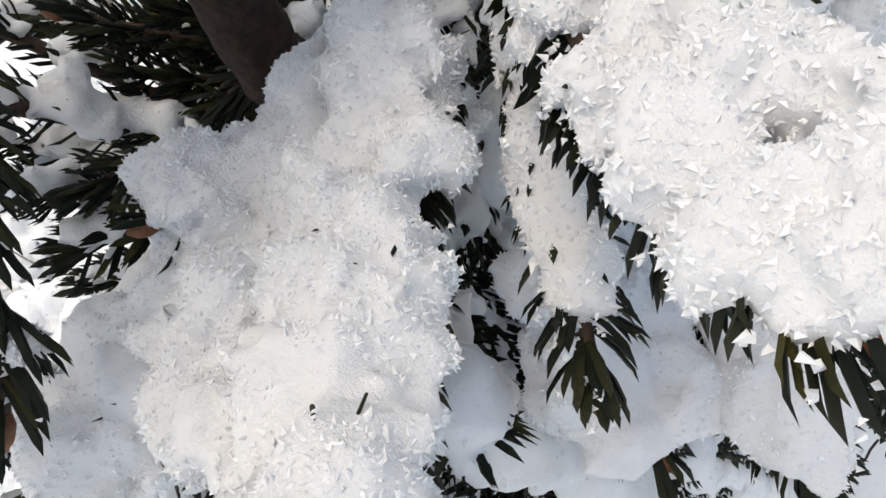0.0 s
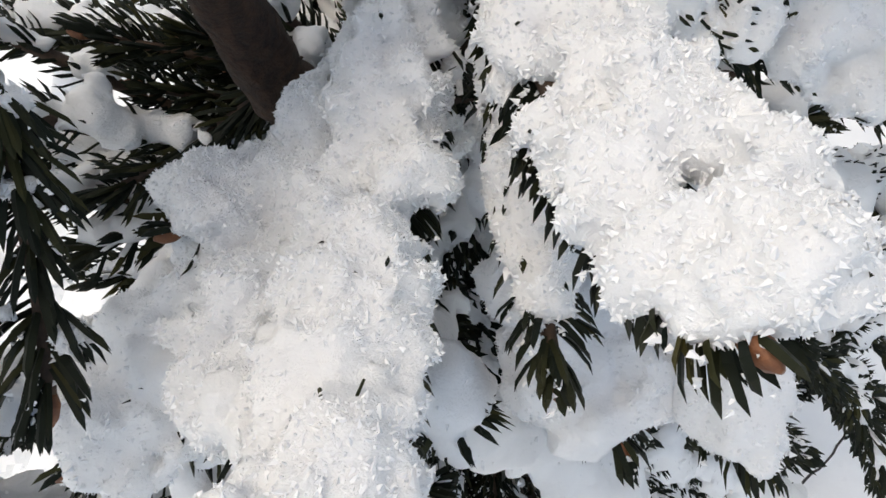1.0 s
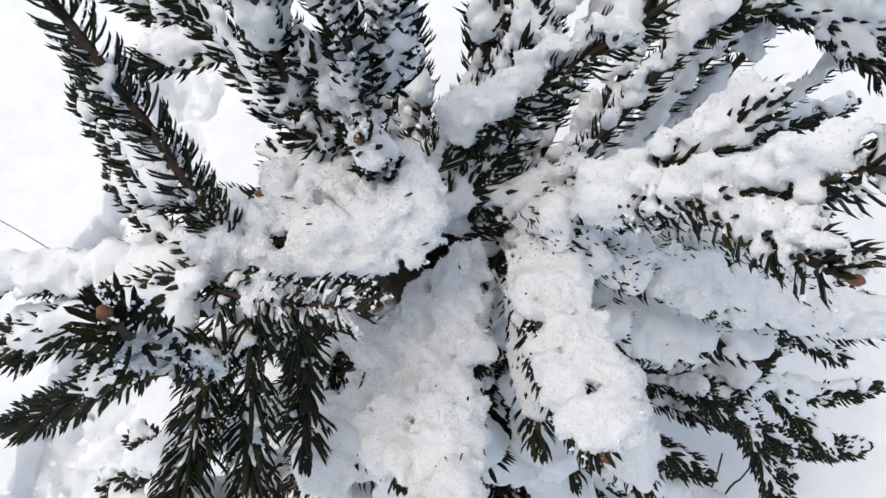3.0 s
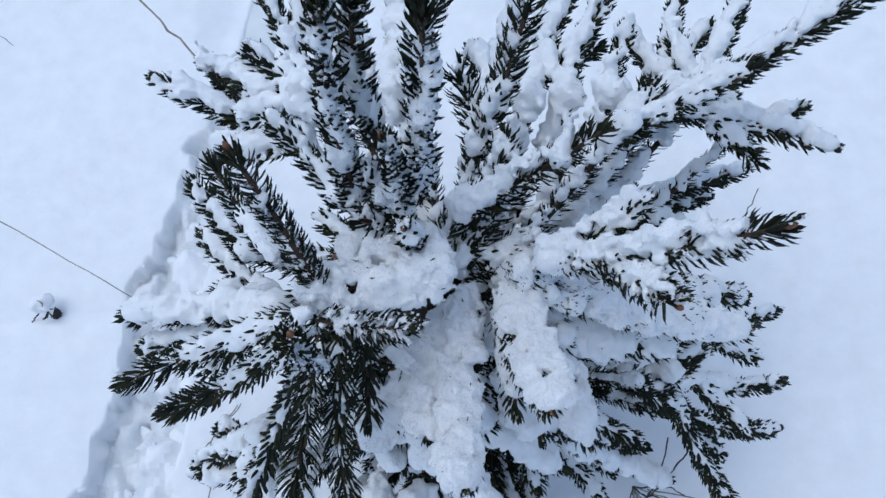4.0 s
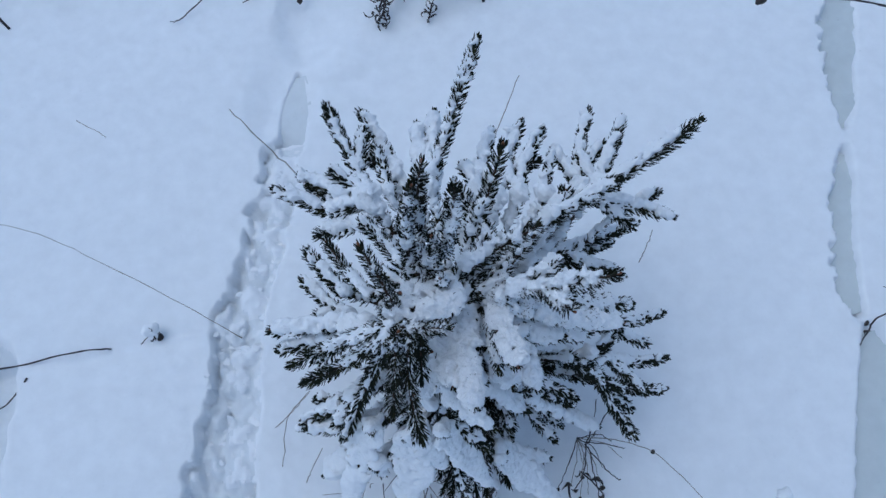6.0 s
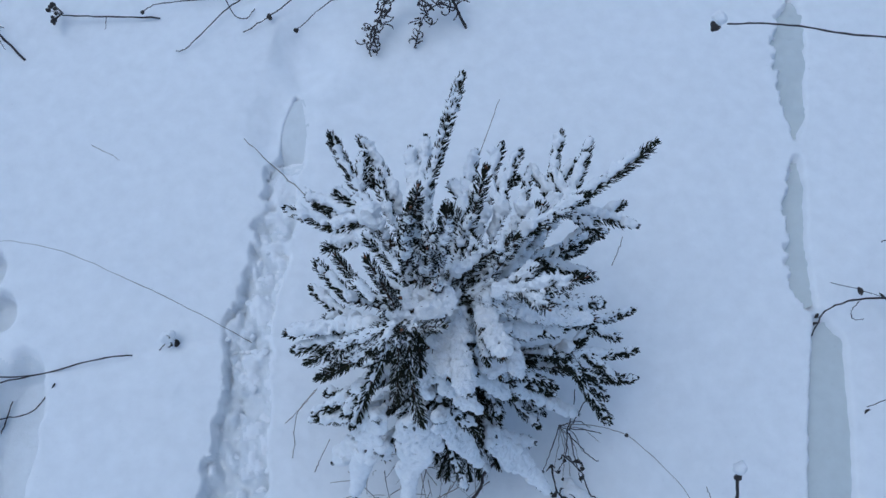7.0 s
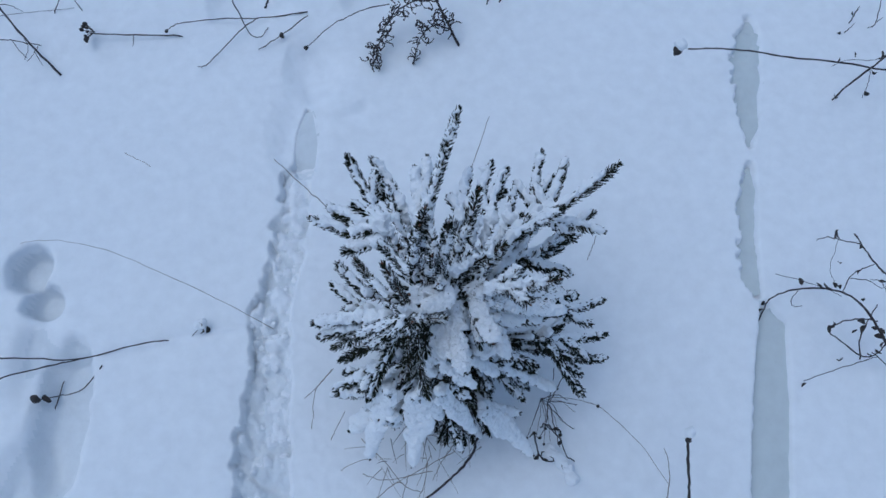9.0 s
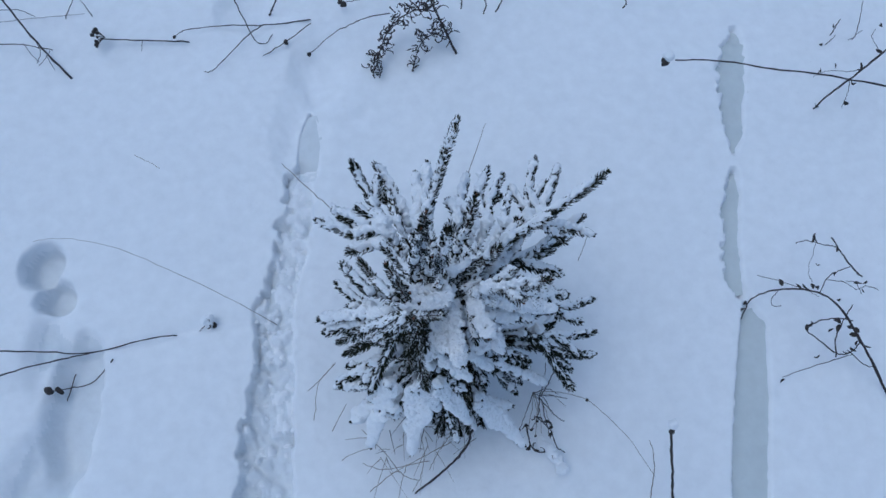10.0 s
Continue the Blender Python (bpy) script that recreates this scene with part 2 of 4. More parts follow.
LEFT_TRACK = [(-0.1145, 0.866, 0.003), (-0.1195, 0.845, 0.011), (-0.1265, 0.812, 0.0185), (-0.134, 0.772, 0.0225), (-0.143, 0.722, 0.0245), (-0.168, 0.684, 0.035), (-0.199, 0.564, 0.037), (-0.227, 0.488, 0.040), (-0.255, 0.415, 0.043), (-0.270, 0.342, 0.043), (-0.285, 0.247, 0.047), (-0.306, 0.157, 0.051), (-0.327, 0.025, 0.051), (-0.338, -0.045, 0.050)]
RIGHT_TIP = [(0.955, 0.889, 0.010), (0.938, 0.845, 0.024), (0.912, 0.784, 0.031), (0.888, 0.724, 0.029), (0.866, 0.634, 0.021), (0.844, 0.568, 0.005)]
RIGHT_NECK = [(0.825, 0.518, 0.009), (0.798, 0.454, 0.017), (0.763, 0.362, 0.017), (0.739, 0.286, 0.020), (0.738, 0.233, 0.009)]
RIGHT_TRACK = [(0.743, 0.200, 0.012), (0.742, 0.161, 0.027), (0.687, 0.019, 0.035), (0.614, -0.173, 0.035), (0.584, -0.249, 0.034)]
CREASE = [(-0.907, 0.407, 0.004), (-0.698, 0.392, 0.005), (-0.545, 0.392, 0.006), (-0.413, 0.397, 0.006), (-0.299, 0.391, 0.004)]
HOLLOWS = [
    (-0.748, 0.616, 0.038, 0.050, -0.40, 0.060, 0.016),
    (-0.719, 0.528, 0.036, 0.032, -0.20, 0.058, 0.013),
    (-0.690, 0.262, 0.052, 0.140, 3.0, 0.050, 0.026),
    (-0.742, 0.420, 0.032, 0.070, -0.20, 0.022, 0.050),
    (-0.770, 0.150, 0.060, 0.090, -0.20, 0.030, 0.060),
    (-0.075, 0.981, 0.055, 0.072, -0.20, 0.020, 0.060),
    (-0.222, 1.189, 0.063, 0.051, -0.20, 0.020, 0.050),
    (0.005, 0.837, 0.047, 0.015, 0.10, 0.006, 0.030),
    (-0.160, 0.817, 0.040, 0.083, -0.20, 0.014, 0.050),
    (-0.340, 0.295, 0.047, 0.024, -0.20, 0.004, 0.030),
]


# lumps of trodden snow: x, y, radius, how high over the bottom
LUMPS = []
for k in range(240):
    u = rng.uniform(0, 8.999)
    (ax, ay, aw), (bx, by, bw) = LEFT_TRACK[4 + int(u)], LEFT_TRACK[5 + int(u)] if int(u) < 9 else LEFT_TRACK[-1]
    f = u - int(u)
    w = aw + f * (bw - aw)
    off = rng.uniform(-1.1, 1.15)
    LUMPS.append((ax + f * (bx - ax) + off * w, ay + f * (by - ay) + rng.normal(0, 0.008), rng.uniform(0.009, 0.024) * (0.8 + 0.4 * (off > 0)), rng.uniform(0.004, 0.026)))


def terrain(x, y):
    """The untrodden snow."""
    p = np.stack([x, y, np.zeros_like(x)], -1)
    z = 0.016 * (vnoise(p, 0.55) - 0.5) + 0.006 * (vnoise(p + 2, 0.17) - 0.5) + 0.0012 * (vnoise(p + 9, 0.012) - 0.5)
    near = np.exp(-(((x - 0.12) / 0.2) ** 2 + ((y - 0.25) / 0.2) ** 2) * 1.2)
    return z - 0.045 * near


def ground_height(x, y):
    p = np.stack([x, y, np.zeros_like(x)], -1)
    rough = vnoise(p + 5, 0.028) - 0.5
    fine = vnoise(p + 9, 0.012) - 0.5
    ragged = 0.014 * rough + 0.012 * fine + 0.008 * (vnoise(p + 17, 0.0065) - 0.5)
    right = groove_depth(x, y, RIGHT_TIP, 0.026, 0.006, ragged)
    right = np.maximum(right, groove_depth(x, y, RIGHT_NECK, 0.026, 0.006, ragged))
    right = np.maximum(right, groove_depth(x, y, RIGHT_TRACK, 0.026, 0.007, 0.35 * ragged))
    tip = groove_depth(x, y, LEFT_TRACK[:5], 0.024, 0.008, 0.004 * fine, 0.5)
    z = terrain(x, y)
    left = groove_depth(x, y, LEFT_TRACK[4:], 0.044, 0.008, 0.034 * (vnoise(p + 11, 0.06) - 0.5) + 0.024 * rough + 0.010 * fine, 0.5)
    mask = np.clip(left / 0.02, 0, 1)
    lump = np.zeros_like(x)
    wob = 0.30 * (vnoise(p + 21, 0.014) - 0.5) + 0.16 * (vnoise(p + 27, 0.006) - 0.5)
    for lx, ly, lr, lh in LUMPS:
        d = ((x - lx) ** 2 + ((y - ly) * 0.85) ** 2) / lr ** 2 + wob * 2
        lump = np.maximum(lump, lh * np.sqrt(np.clip(1 - d, 0, 1)))
    left = left * (0.95 - 0.25 * vnoise(p + 4, 0.05)) - mask * 1.15 * lump + mask * 0.006 * (vnoise(p + 14, 0.010) - 0.5)
    z = z - np.maximum(left, tip)
    z = z - right
    for row in HOLLOWS:
        z = z - hollow(x, y, *row, 0.014 * rough + 0.03 * (vnoise(p + 12, 0.07) - 0.5))
    z = z - groove_depth(x, y, CREASE, 0.010, 0.022, 0.012 * rough, 2.0)
    return z


def axis(lo, hi, step, far):
    inner = np.arange(lo, hi, step)
    grow, k, a, b = step, [], lo, hi
    left, right = [], []
    while hi < far:
        grow *= 1.35
        hi += grow
        lo -= grow
        right.append(hi)
        left.append(lo)
    return np.array(left[::-1] + list(inner) + [b] + right) if right[0] - b > step * 0.5 else np.array(left[::-1] + list(inner) + right)


gx, gy = axis(-0.92, 1.38, 0.0056, 900), axis(-0.28, 1.4, 0.0050, 900)
# a closer mesh over the trodden track
gx = np.sort(np.concatenate([gx, np.arange(-0.42, -0.09, 0.0056) + 0.0028, np.arange(0.56, 0.96, 0.0056) + 0.0019]))
GX, GY = np.meshgrid(gx, gy, indexing="ij")
GZ = ground_height(GX, GY)
far_off = np.clip((np.hypot(GX - 0.1, GY - 0.4) - 1.6) / 3, 0, 1)
GZ = GZ * (1 - far_off)
gn, gm = GX.shape
gi = np.arange(gn * gm).reshape(gn, gm)
gf = np.stack([gi[:-1, :-1], gi[1:, :-1], gi[1:, 1:], gi[:-1, 1:]], -1).reshape(-1, 4)
ground = new("ground", mesh_of("ground", np.stack([GX, GY, GZ], -1).reshape(-1, 3), gf, GROUND_SNOW, True))
# left track and footprints: their shade deepened by a darker snow colour
ground.data.materials.append(HOLLOW_SHADE_SNOW)
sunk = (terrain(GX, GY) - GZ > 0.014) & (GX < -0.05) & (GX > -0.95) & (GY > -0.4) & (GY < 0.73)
recessed = sunk.reshape(-1)[gf].all(axis=1)
ground.data.polygons.foreach_set("material_index", recessed.astype(np.int32))
tagged(ground, "fresh white snow with ski tracks and hollows", "snow", kind="structure")


def height(x, y):
    return float(ground_height(np.array([x], float), np.array([y], float))[0])


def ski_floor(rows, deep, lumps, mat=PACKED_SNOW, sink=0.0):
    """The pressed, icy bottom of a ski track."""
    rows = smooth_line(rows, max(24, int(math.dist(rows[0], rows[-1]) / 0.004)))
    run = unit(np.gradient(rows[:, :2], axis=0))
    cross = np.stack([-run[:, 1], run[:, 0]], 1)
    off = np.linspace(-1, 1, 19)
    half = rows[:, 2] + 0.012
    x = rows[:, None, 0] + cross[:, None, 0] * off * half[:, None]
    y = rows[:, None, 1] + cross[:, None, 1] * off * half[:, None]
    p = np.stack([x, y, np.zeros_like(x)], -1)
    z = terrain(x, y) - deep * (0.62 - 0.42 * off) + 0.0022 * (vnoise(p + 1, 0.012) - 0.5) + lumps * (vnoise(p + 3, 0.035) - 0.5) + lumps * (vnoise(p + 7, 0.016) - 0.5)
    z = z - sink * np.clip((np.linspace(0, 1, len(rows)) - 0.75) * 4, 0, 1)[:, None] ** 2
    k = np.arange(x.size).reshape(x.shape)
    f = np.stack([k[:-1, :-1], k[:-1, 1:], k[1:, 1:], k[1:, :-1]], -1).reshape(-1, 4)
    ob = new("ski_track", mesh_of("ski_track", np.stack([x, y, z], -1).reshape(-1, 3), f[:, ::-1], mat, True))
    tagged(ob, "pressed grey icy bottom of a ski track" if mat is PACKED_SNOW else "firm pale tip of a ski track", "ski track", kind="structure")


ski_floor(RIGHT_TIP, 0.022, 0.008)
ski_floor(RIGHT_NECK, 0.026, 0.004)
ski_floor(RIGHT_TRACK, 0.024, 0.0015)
ski_floor(LEFT_TRACK[:5], 0.017, 0.001, FIRM_SNOW, 0.03)


def crumbs():
    """Broken lumps of snow on the bottom of the trodden track."""
    ico = bmesh.new()
    bmesh.ops.create_icosphere(ico, subdivisions=2, radius=1)
    tv = np.array([v.co for v in ico.verts])
    tf = [[v.index for v in f.verts] for f in ico.faces]
    ico.free()
    line = smooth_line([(x, y, w) for x, y, w in LEFT_TRACK[4:]], 200)
    pieces = []
    for k in range(150):
        x, y, w = line[rng.integers(0, 200)]
        x, y = x + rng.uniform(-1.05, 1.05) * w, y + rng.normal(0, 0.01)
        r = 0.002 + 0.006 * rng.random() ** 3
        v = tv * (0.45 + 1.1 * vnoise(tv + 3.7 * k, 0.9))[:, None] * r * np.array((1.3, 1, 0.55)) * rng.uniform(0.7, 1.3, 3)
        pieces.append((v + (x, y, height(x, y) - 0.3 * r), tf))
    v, f = joined(pieces)
    tagged(new("snow_crumbs", mesh_of("snow_crumbs", v, f, GROUND_SNOW, True)), "broken crumbs of snow in the trodden track", "snow", kind="stuff")


crumbs()

# ---- the spruce ----
FOOT = np.array((0.10, 0.25, -0.03))
spruce = thing("spruce_tree", tuple(FOOT), "small young spruce laden with fresh snow and frost", "tree")


def trunk():
    pts = smooth_line([(0, 0, 0), (0.002, 0.0, 0.15), (-0.014, -0.008, 0.3), (-0.034, -0.020, 0.40), (-0.040, -0.022, 0.452), (-0.041, -0.020, 0.480)], 150)
    v, f = tube(pts, np.linspace(0.013, 0.0052, 150), 18)
    core = np.repeat(pts, 18, axis=0)
    # flaking bark
    flake = 1 + 0.30 * (vnoise(v * (1, 1, 0.6) + 4, 0.004) - 0.5) + 0.22 * (vnoise(v + 9, 0.011) - 0.5)
    v = core + (v - core) * flake[:, None]
    part("trunk", mesh_of("trunk", v, f, BARK, True), spruce, "reddish brown rough bark")


trunk()


DEEP = ((0.037, 0.250, 0.395), (0.022, 0.244, 0.385), (0.009, 0.258, 0.390), (0.045, 0.247, 0.380))
DRIFT = np.array((-0.15, 0.95, 0.0))


def needle_set(at, way, out, length, width, full=False):
    """Flattened spruce needles with a blunt point, curved a little towards the tip of the twig."""
    n = len(at)
    side = unit(np.cross(way, out))
    up = np.cross(side, way)
    L, W = length[:, None], width[:, None]
    rings = []
    for u, bulge, w in (((0.04, 0.0, 0.36), (0.42, 0.05, 0.52), (0.80, 0.035, 0.44)) if full else ((0.04, 0.0, 0.42), (0.72, 0.04, 0.5))):
        c = at + way * L * u + up * L * bulge
        rings += [c + side * W * w, c + up * W * w * 0.8, c - side * W * w]
    v = np.stack(rings + [at + way * L * 0.98 - up * L * 0.01], 1)
    m = len(rings)
    q = np.array([(a + k, a + (k + 1) % 3, a + 3 + (k + 1) % 3, a + 3 + k) for a in range(0, m - 3, 3) for k in range(3)])
    t = np.array([(m - 3, m - 2, m), (m - 2, m - 1, m), (m - 1, m - 3, m)])
    k = (m + 1) * np.arange(n)[:, None, None]
    return v.reshape(-1, 3), (q[None] + k).reshape(-1, 4).tolist() + (t[None] + k).reshape(-1, 3).tolist()


def foliage(line, count, needle, sunken, stout=1.0):
    """Where the needles of a twig sit, and how they stand. sunken: up to there, none on the top, which snow buries."""
    n = len(line)
    run = unit(np.gradient(line, axis=0))
    u = np.sort(rng.uniform(0.0, 1.0, count))
    i = np.clip((u * (n - 1)).astype(int), 0, n - 2)
    fr = (u * (n - 1) - i)[:, None]
    at = line[i] * (1 - fr) + line[i + 1] * fr
    d = run[i]
    steep = np.abs(d[:, 2:3])
    side = unit(np.cross(d, np.array((0, 0, 1.0))) + 1e-6)
    upv = np.cross(side, d)
    # most needles stand in two ranks, the rest all round
    ang = rng.choice((0.15, math.pi - 0.15), count) + rng.normal(0, 0.38, count)
    ang = np.where((rng.random(count) < 0.26) | (u > 0.9), rng.uniform(0, 2 * math.pi, count), ang)
    # below a level twig the needles part to both sides
    ang = np.where((np.sin(ang) < -0.35) & (steep[:, 0] < 0.75), -ang + rng.normal(0, 0.3, count), ang)
    ang = np.where((np.sin(ang) > 0.05) & (u < sunken), -ang, ang)
    out = side * np.cos(ang)[:, None] + upv * np.sin(ang)[:, None]
    lean = np.radians(rng.normal(45, 6, count) - 10 * np.clip(np.sin(ang), 0, 1) - 28 * np.clip((u - 0.88) / 0.12, 0, 1))[:, None]
    way = unit(d * np.cos(lean) + out * np.sin(lean) + rng.normal(0, 0.05, (count, 3)))
    length = needle * rng.uniform(0.72, 1.0, count) * (1 - 0.25 * np.clip((u - 0.9) / 0.1, 0, 1))
    width = stout * rng.uniform(0.0013, 0.0018, count)
    return at, way, out, length, width, u, steep


def shoot(base, tip, snow=0.008, needle=0.013, near=False, bare=0.0, frost=None, label="", sag=0.0, wide=0.0, sides=0, shift=0.0, limb=False, specks=0.0):
    """One twig of the spruce from base to tip (places in the room), with needles, frost and a load of snow that deep."""
    a, b = np.array(base) - FOOT, np.array(tip) - FOOT
    span = np.linalg.norm(b - a)
    bow = np.array((rng.normal(0, 0.03), rng.normal(0, 0.03), -0.05 - sag)) * span
    n = max(10, int(span / 0.004))
    s = np.linspace(0, 1, n)[:, None]
    line = a * (1 - s) + b * s + bow * 4 * s * (1 - s)
    run = unit(np.gradient(line, axis=0))
    rad = np.minimum(np.linspace(0.0022, 0.0012, n), 0.0004 + np.arange(n) * (1 if limb else 0.0003))
    v, f = tube(line, rad, 6)
    below = []
    if limb:
        # the bough that carries the twig, from the trunk up to it
        foot_z = float(np.clip(a[2] - 0.6 * np.hypot(a[0] + 0.03, a[1]) - 0.035, 0.05, 0.40))
        root = np.array((-0.075 * max(foot_z - 0.1, 0), -0.02 * foot_z, foot_z))
        bough = smooth_line([root, root * 0.5 + a * 0.5 - np.array((0, 0, 0.012)), a, line[1]], 14)
        v, f = joined([(v, f), tube(bough, np.linspace(0.0024, 0.0018, 14), 6)])
        below.append(foliage(bough, int(np.linalg.norm(a - root) * 1700), needle, 0)[:5])
    big = 1.0 if needle > 0.009 else 0.45
    ball = tube([b + run[-1] * big * q for q in (-0.001, 0.001, 0.003, 0.0045)], [big * q for q in (0.0012, 0.0018, 0.0014, 0.0003)], 6)
    branch = part("branch", mesh_of("branch", v, f, TWIG, True), spruce, label)
    part("bud", mesh_of("bud", ball[0], ball[1], BUD, True), branch, "orange-brown scaly bud")
    count = int(span * (2300 if near else 2500 if snow < 0.0025 else 2000)) + 24
    close = not near and np.linalg.norm(0.5 * (a + b) + FOOT - (0.11, 0.21, 0.47)) < 0.11
    if snow > 0.0025 and not near:
        needle = needle * 1.12
    at, way, out, length, width, u, steep = foliage(line, count, needle, 0.98 - bare if wide > 0.003 else 0, 1.0 if near or snow < 0.0025 else 1.2 if close else 1.5)
    v, f = joined([needle_set(at + out * 0.001, way, out, length, width, near or snow < 0.0025)] + [needle_set(q[0] + q[2] * 0.001, q[1], q[2], q[3], q[4]) for q in below])
    part("needles", mesh_of("needles", v, f, NEEDLE), branch, "dark green spruce needles", "stuff")
    world_up = np.array((0, 0, 1.0))
    # flakes caught by the needles
    if frost is None:
        frost = 1.0 if snow > 0.003 else 0.6
    flakes = []
    k = int(count * (3.0 if near else 4.5 if snow < 0.003 else 2.0) * frost)
    j = rng.integers(0, count, k)
    along = rng.uniform(0.15, 1.0, (k, 1))
    spots = at[j] + way[j] * length[j][:, None] * along + world_up * 0.0006
    keep = ((out[j][:, 2] > -0.3) | (rng.random(k) < 0.25)) & (vnoise(spots + 2.3, 0.009) > 0.40)
    spots, ups = spots[keep], unit(out[j][keep] * 0.6 + world_up)
    flakes.append(crystals(spots, ups, rng.uniform(0.0008, 0.0022, len(spots)) * (0.65 if near or snow < 0.003 else 1.0)))
    # needles sheathed in frost
    if frost > 0.5 and wide < 0.003:
        j = np.flatnonzero((out[:, 2] > -0.45) & (vnoise(at + way * 0.006 + 5.5, 0.012) > 0.36) & (rng.random(count) < (0.75 if near else 0.3)) & (u < 1.0 - 0.3 * bare))
        reach = rng.uniform(0.3, 0.85, len(j)) if near else rng.uniform(0.35, 0.85, len(j))
        if len(j):
            v, f = needle_set(at[j] + out[j] * 0.001 + world_up * 0.0007, way[j], out[j], length[j] * reach, width[j] * (rng.uniform(1.0, 1.5, len(j)) if near else rng.uniform(0.55, 0.9, len(j))))
            flakes.append((v + rng.normal(0, 0.0004 if near else 0.0002, v.shape), f))
    # clumps of snow between the needles
    k = int(span * 1300 * frost)
    j = rng.integers(0, count, k)
    spots = at[j] + way[j] * length[j][:, None] * rng.uniform(0.1, 0.85, (k, 1)) + world_up * 0.001
    keep = ((out[j][:, 2] > -0.15) | (steep[j, 0] > 0.6)) & (vnoise(spots + 6.1, 0.014) > 0.47) & (u[j] < 1.02 - bare * 0.5)
    cen = [spots[keep]]
    r = [rng.uniform(0.0011, 0.0025, int(keep.sum()))]
    # the load of snow along the top
    if snow > 0.001:
        w_end = 1.0 - bare
        if wide:
            # a broad, rather flat load
            half = wide + 0.35 * snow
            m = int(2.2 * span * 2 * half / (0.5 * snow) ** 2) + 8
            w = rng.uniform(0.0, w_end, m)
            wi = np.clip((w * (n - 1)).astype(int), 0, n - 1)
            cross = unit(np.cross(run[wi], world_up) + 1e-6)
            off = rng.uniform(-1, 1, (m, 1))
            taper = (np.clip((1.12 - w) * 3.5, 0.45, 1) if wide < 0.0095 else np.clip((1.08 - w) * 1.5, 0.22, 1))[:, None]
            taper = taper * (0.72 + 0.5 * vnoise(np.stack([w * span, np.sign(off[:, 0]) * 0.3, np.full(m, 40 * a[0])], 1), 0.016))[:, None] * np.clip(0.6 + 5 * w, 0, 1)[:, None]
            c = line[wi] + cross * off * half * taper + cross * shift + world_up * (0.55 * snow - 0.3 * snow * off ** 2 + 0.2 * snow * rng.normal(0, 1, (m, 1)))
            cen.append(c)
            r.append(snow * rng.uniform(0.28, 0.50, m))
            rim = rng.integers(0, m, int(0.9 * m))
            edge = np.sign(off[rim]) * rng.uniform(0.8, 1.1, (len(rim), 1))
            cen.append(line[wi[rim]] + cross[rim] * edge * (half + 0.15 * snow) * taper[rim] + cross[rim] * shift + world_up * snow * rng.uniform(-0.1, 0.55, (len(rim), 1)) + rng.normal(0, 0.0012, (len(rim), 3)))
            r.append(rng.uniform(0.0008, 0.0021, len(rim)))
        else:
            snow = snow if near else 1.22 * snow
            m = max(10, int(span / (snow * 0.2)))
            w = np.linspace(0.0, w_end, m)
            wi = np.clip((w * (n - 1)).astype(int), 0, n - 1)
            gap = np.where(vnoise(line[wi] + 4.4, 0.02) < 0.28, 0.6, 1.0)
            lump = rng.uniform(0.7, 1.04, m) * np.clip((1.10 - bare * 0.6 - w) * 4, 0.4, 1) * gap
            rr = 0.44 * snow * lump * (1 - 0.6 * np.abs(run[wi][:, 2]) ** 2)
            cross = unit(np.cross(run[wi], world_up) + 1e-6)
            c = line[wi] + world_up * (0.34 * snow + 0.002) + DRIFT * 0.44 * snow + rng.normal(0, 0.08, (m, 3)) * snow + cross * rng.normal(0, 0.14, (m, 1)) * snow
            # small clumps that hang on to the needles on both flanks
            extra = rng.integers(0, m, int(m * 1.8))
            lean_out = rng.normal(0, 0.34, (len(extra), 1)) * (0.5 * snow + 0.45 * needle)
            c2 = c[extra] + cross[extra] * lean_out + rng.normal(0, 0.22, (len(extra), 3)) * snow - world_up * np.abs(lean_out) * 0.35
            cen += [c, c2]
            r += [rr, np.clip(rr[extra] * rng.uniform(0.25, 0.55, len(extra)), 0.0008, 0.0024)]
    if limb and snow > 0.003:
        m = int(np.linalg.norm(a - root) / (snow * 0.11))
        rest = smooth_line(bough, 90)[20 + rng.integers(0, 70, m)]
        cen.append(rest + world_up * (0.4 * snow + 0.002) + DRIFT * 0.2 * snow + rng.normal(0, 0.25, (m, 3)) * snow)
        r.append(0.42 * snow * rng.uniform(0.6, 1.0, m))
    cen, r = np.vstack(cen), np.concatenate(r)
    if len(r):
        step = 0.0010 if near else 0.0012 if close else 0.0016 if tip[2] > 0.36 else 0.0022
        v, f, vn = blob(cen, r, step, 0.0013 + 0.03 * snow, 0.0011 + 0.04 * snow, 0.05 * snow, 0.0010 if near or close else 0.0008)
        part("snow_load", mesh_of("snow_load", v, f, SNOW, True), branch, "soft fresh snow lying on the twig", "stuff")
        j = rng.integers(0, len(v), int(len(v) * (0.85 if near else 0.6 if close else 0.05)))
        j = j[vnoise(v[j] + 7.7, 0.010) > (0.22 if near else 0.36)]
        size = rng.uniform(0.0004, 0.0012, len(j)) if near or close else rng.uniform(0.0007, 0.0017, len(j))
        flakes.append(crystals(v[j], vn[j], size))
        # tips of buried needles that prick the snow
        if specks and snow > 0.002:
            j = rng.integers(0, len(v), int(len(v) * step * step * 26000 * specks))
            j = j[(vnoise(v[j] + 3.3, 0.013) > 0.5) & (vn[j, 2] > -0.5)]
            w = np.clip(((v[j] - a) @ (b - a)) / span ** 2, 0, 1)
            d = run[(w * (n - 1)).astype(int)]
            way_in = unit(d + 0.9 * vn[j] * rng.uniform(0.3, 1.0, (len(j), 1)) + rng.normal(0, 0.3, (len(j), 3)))
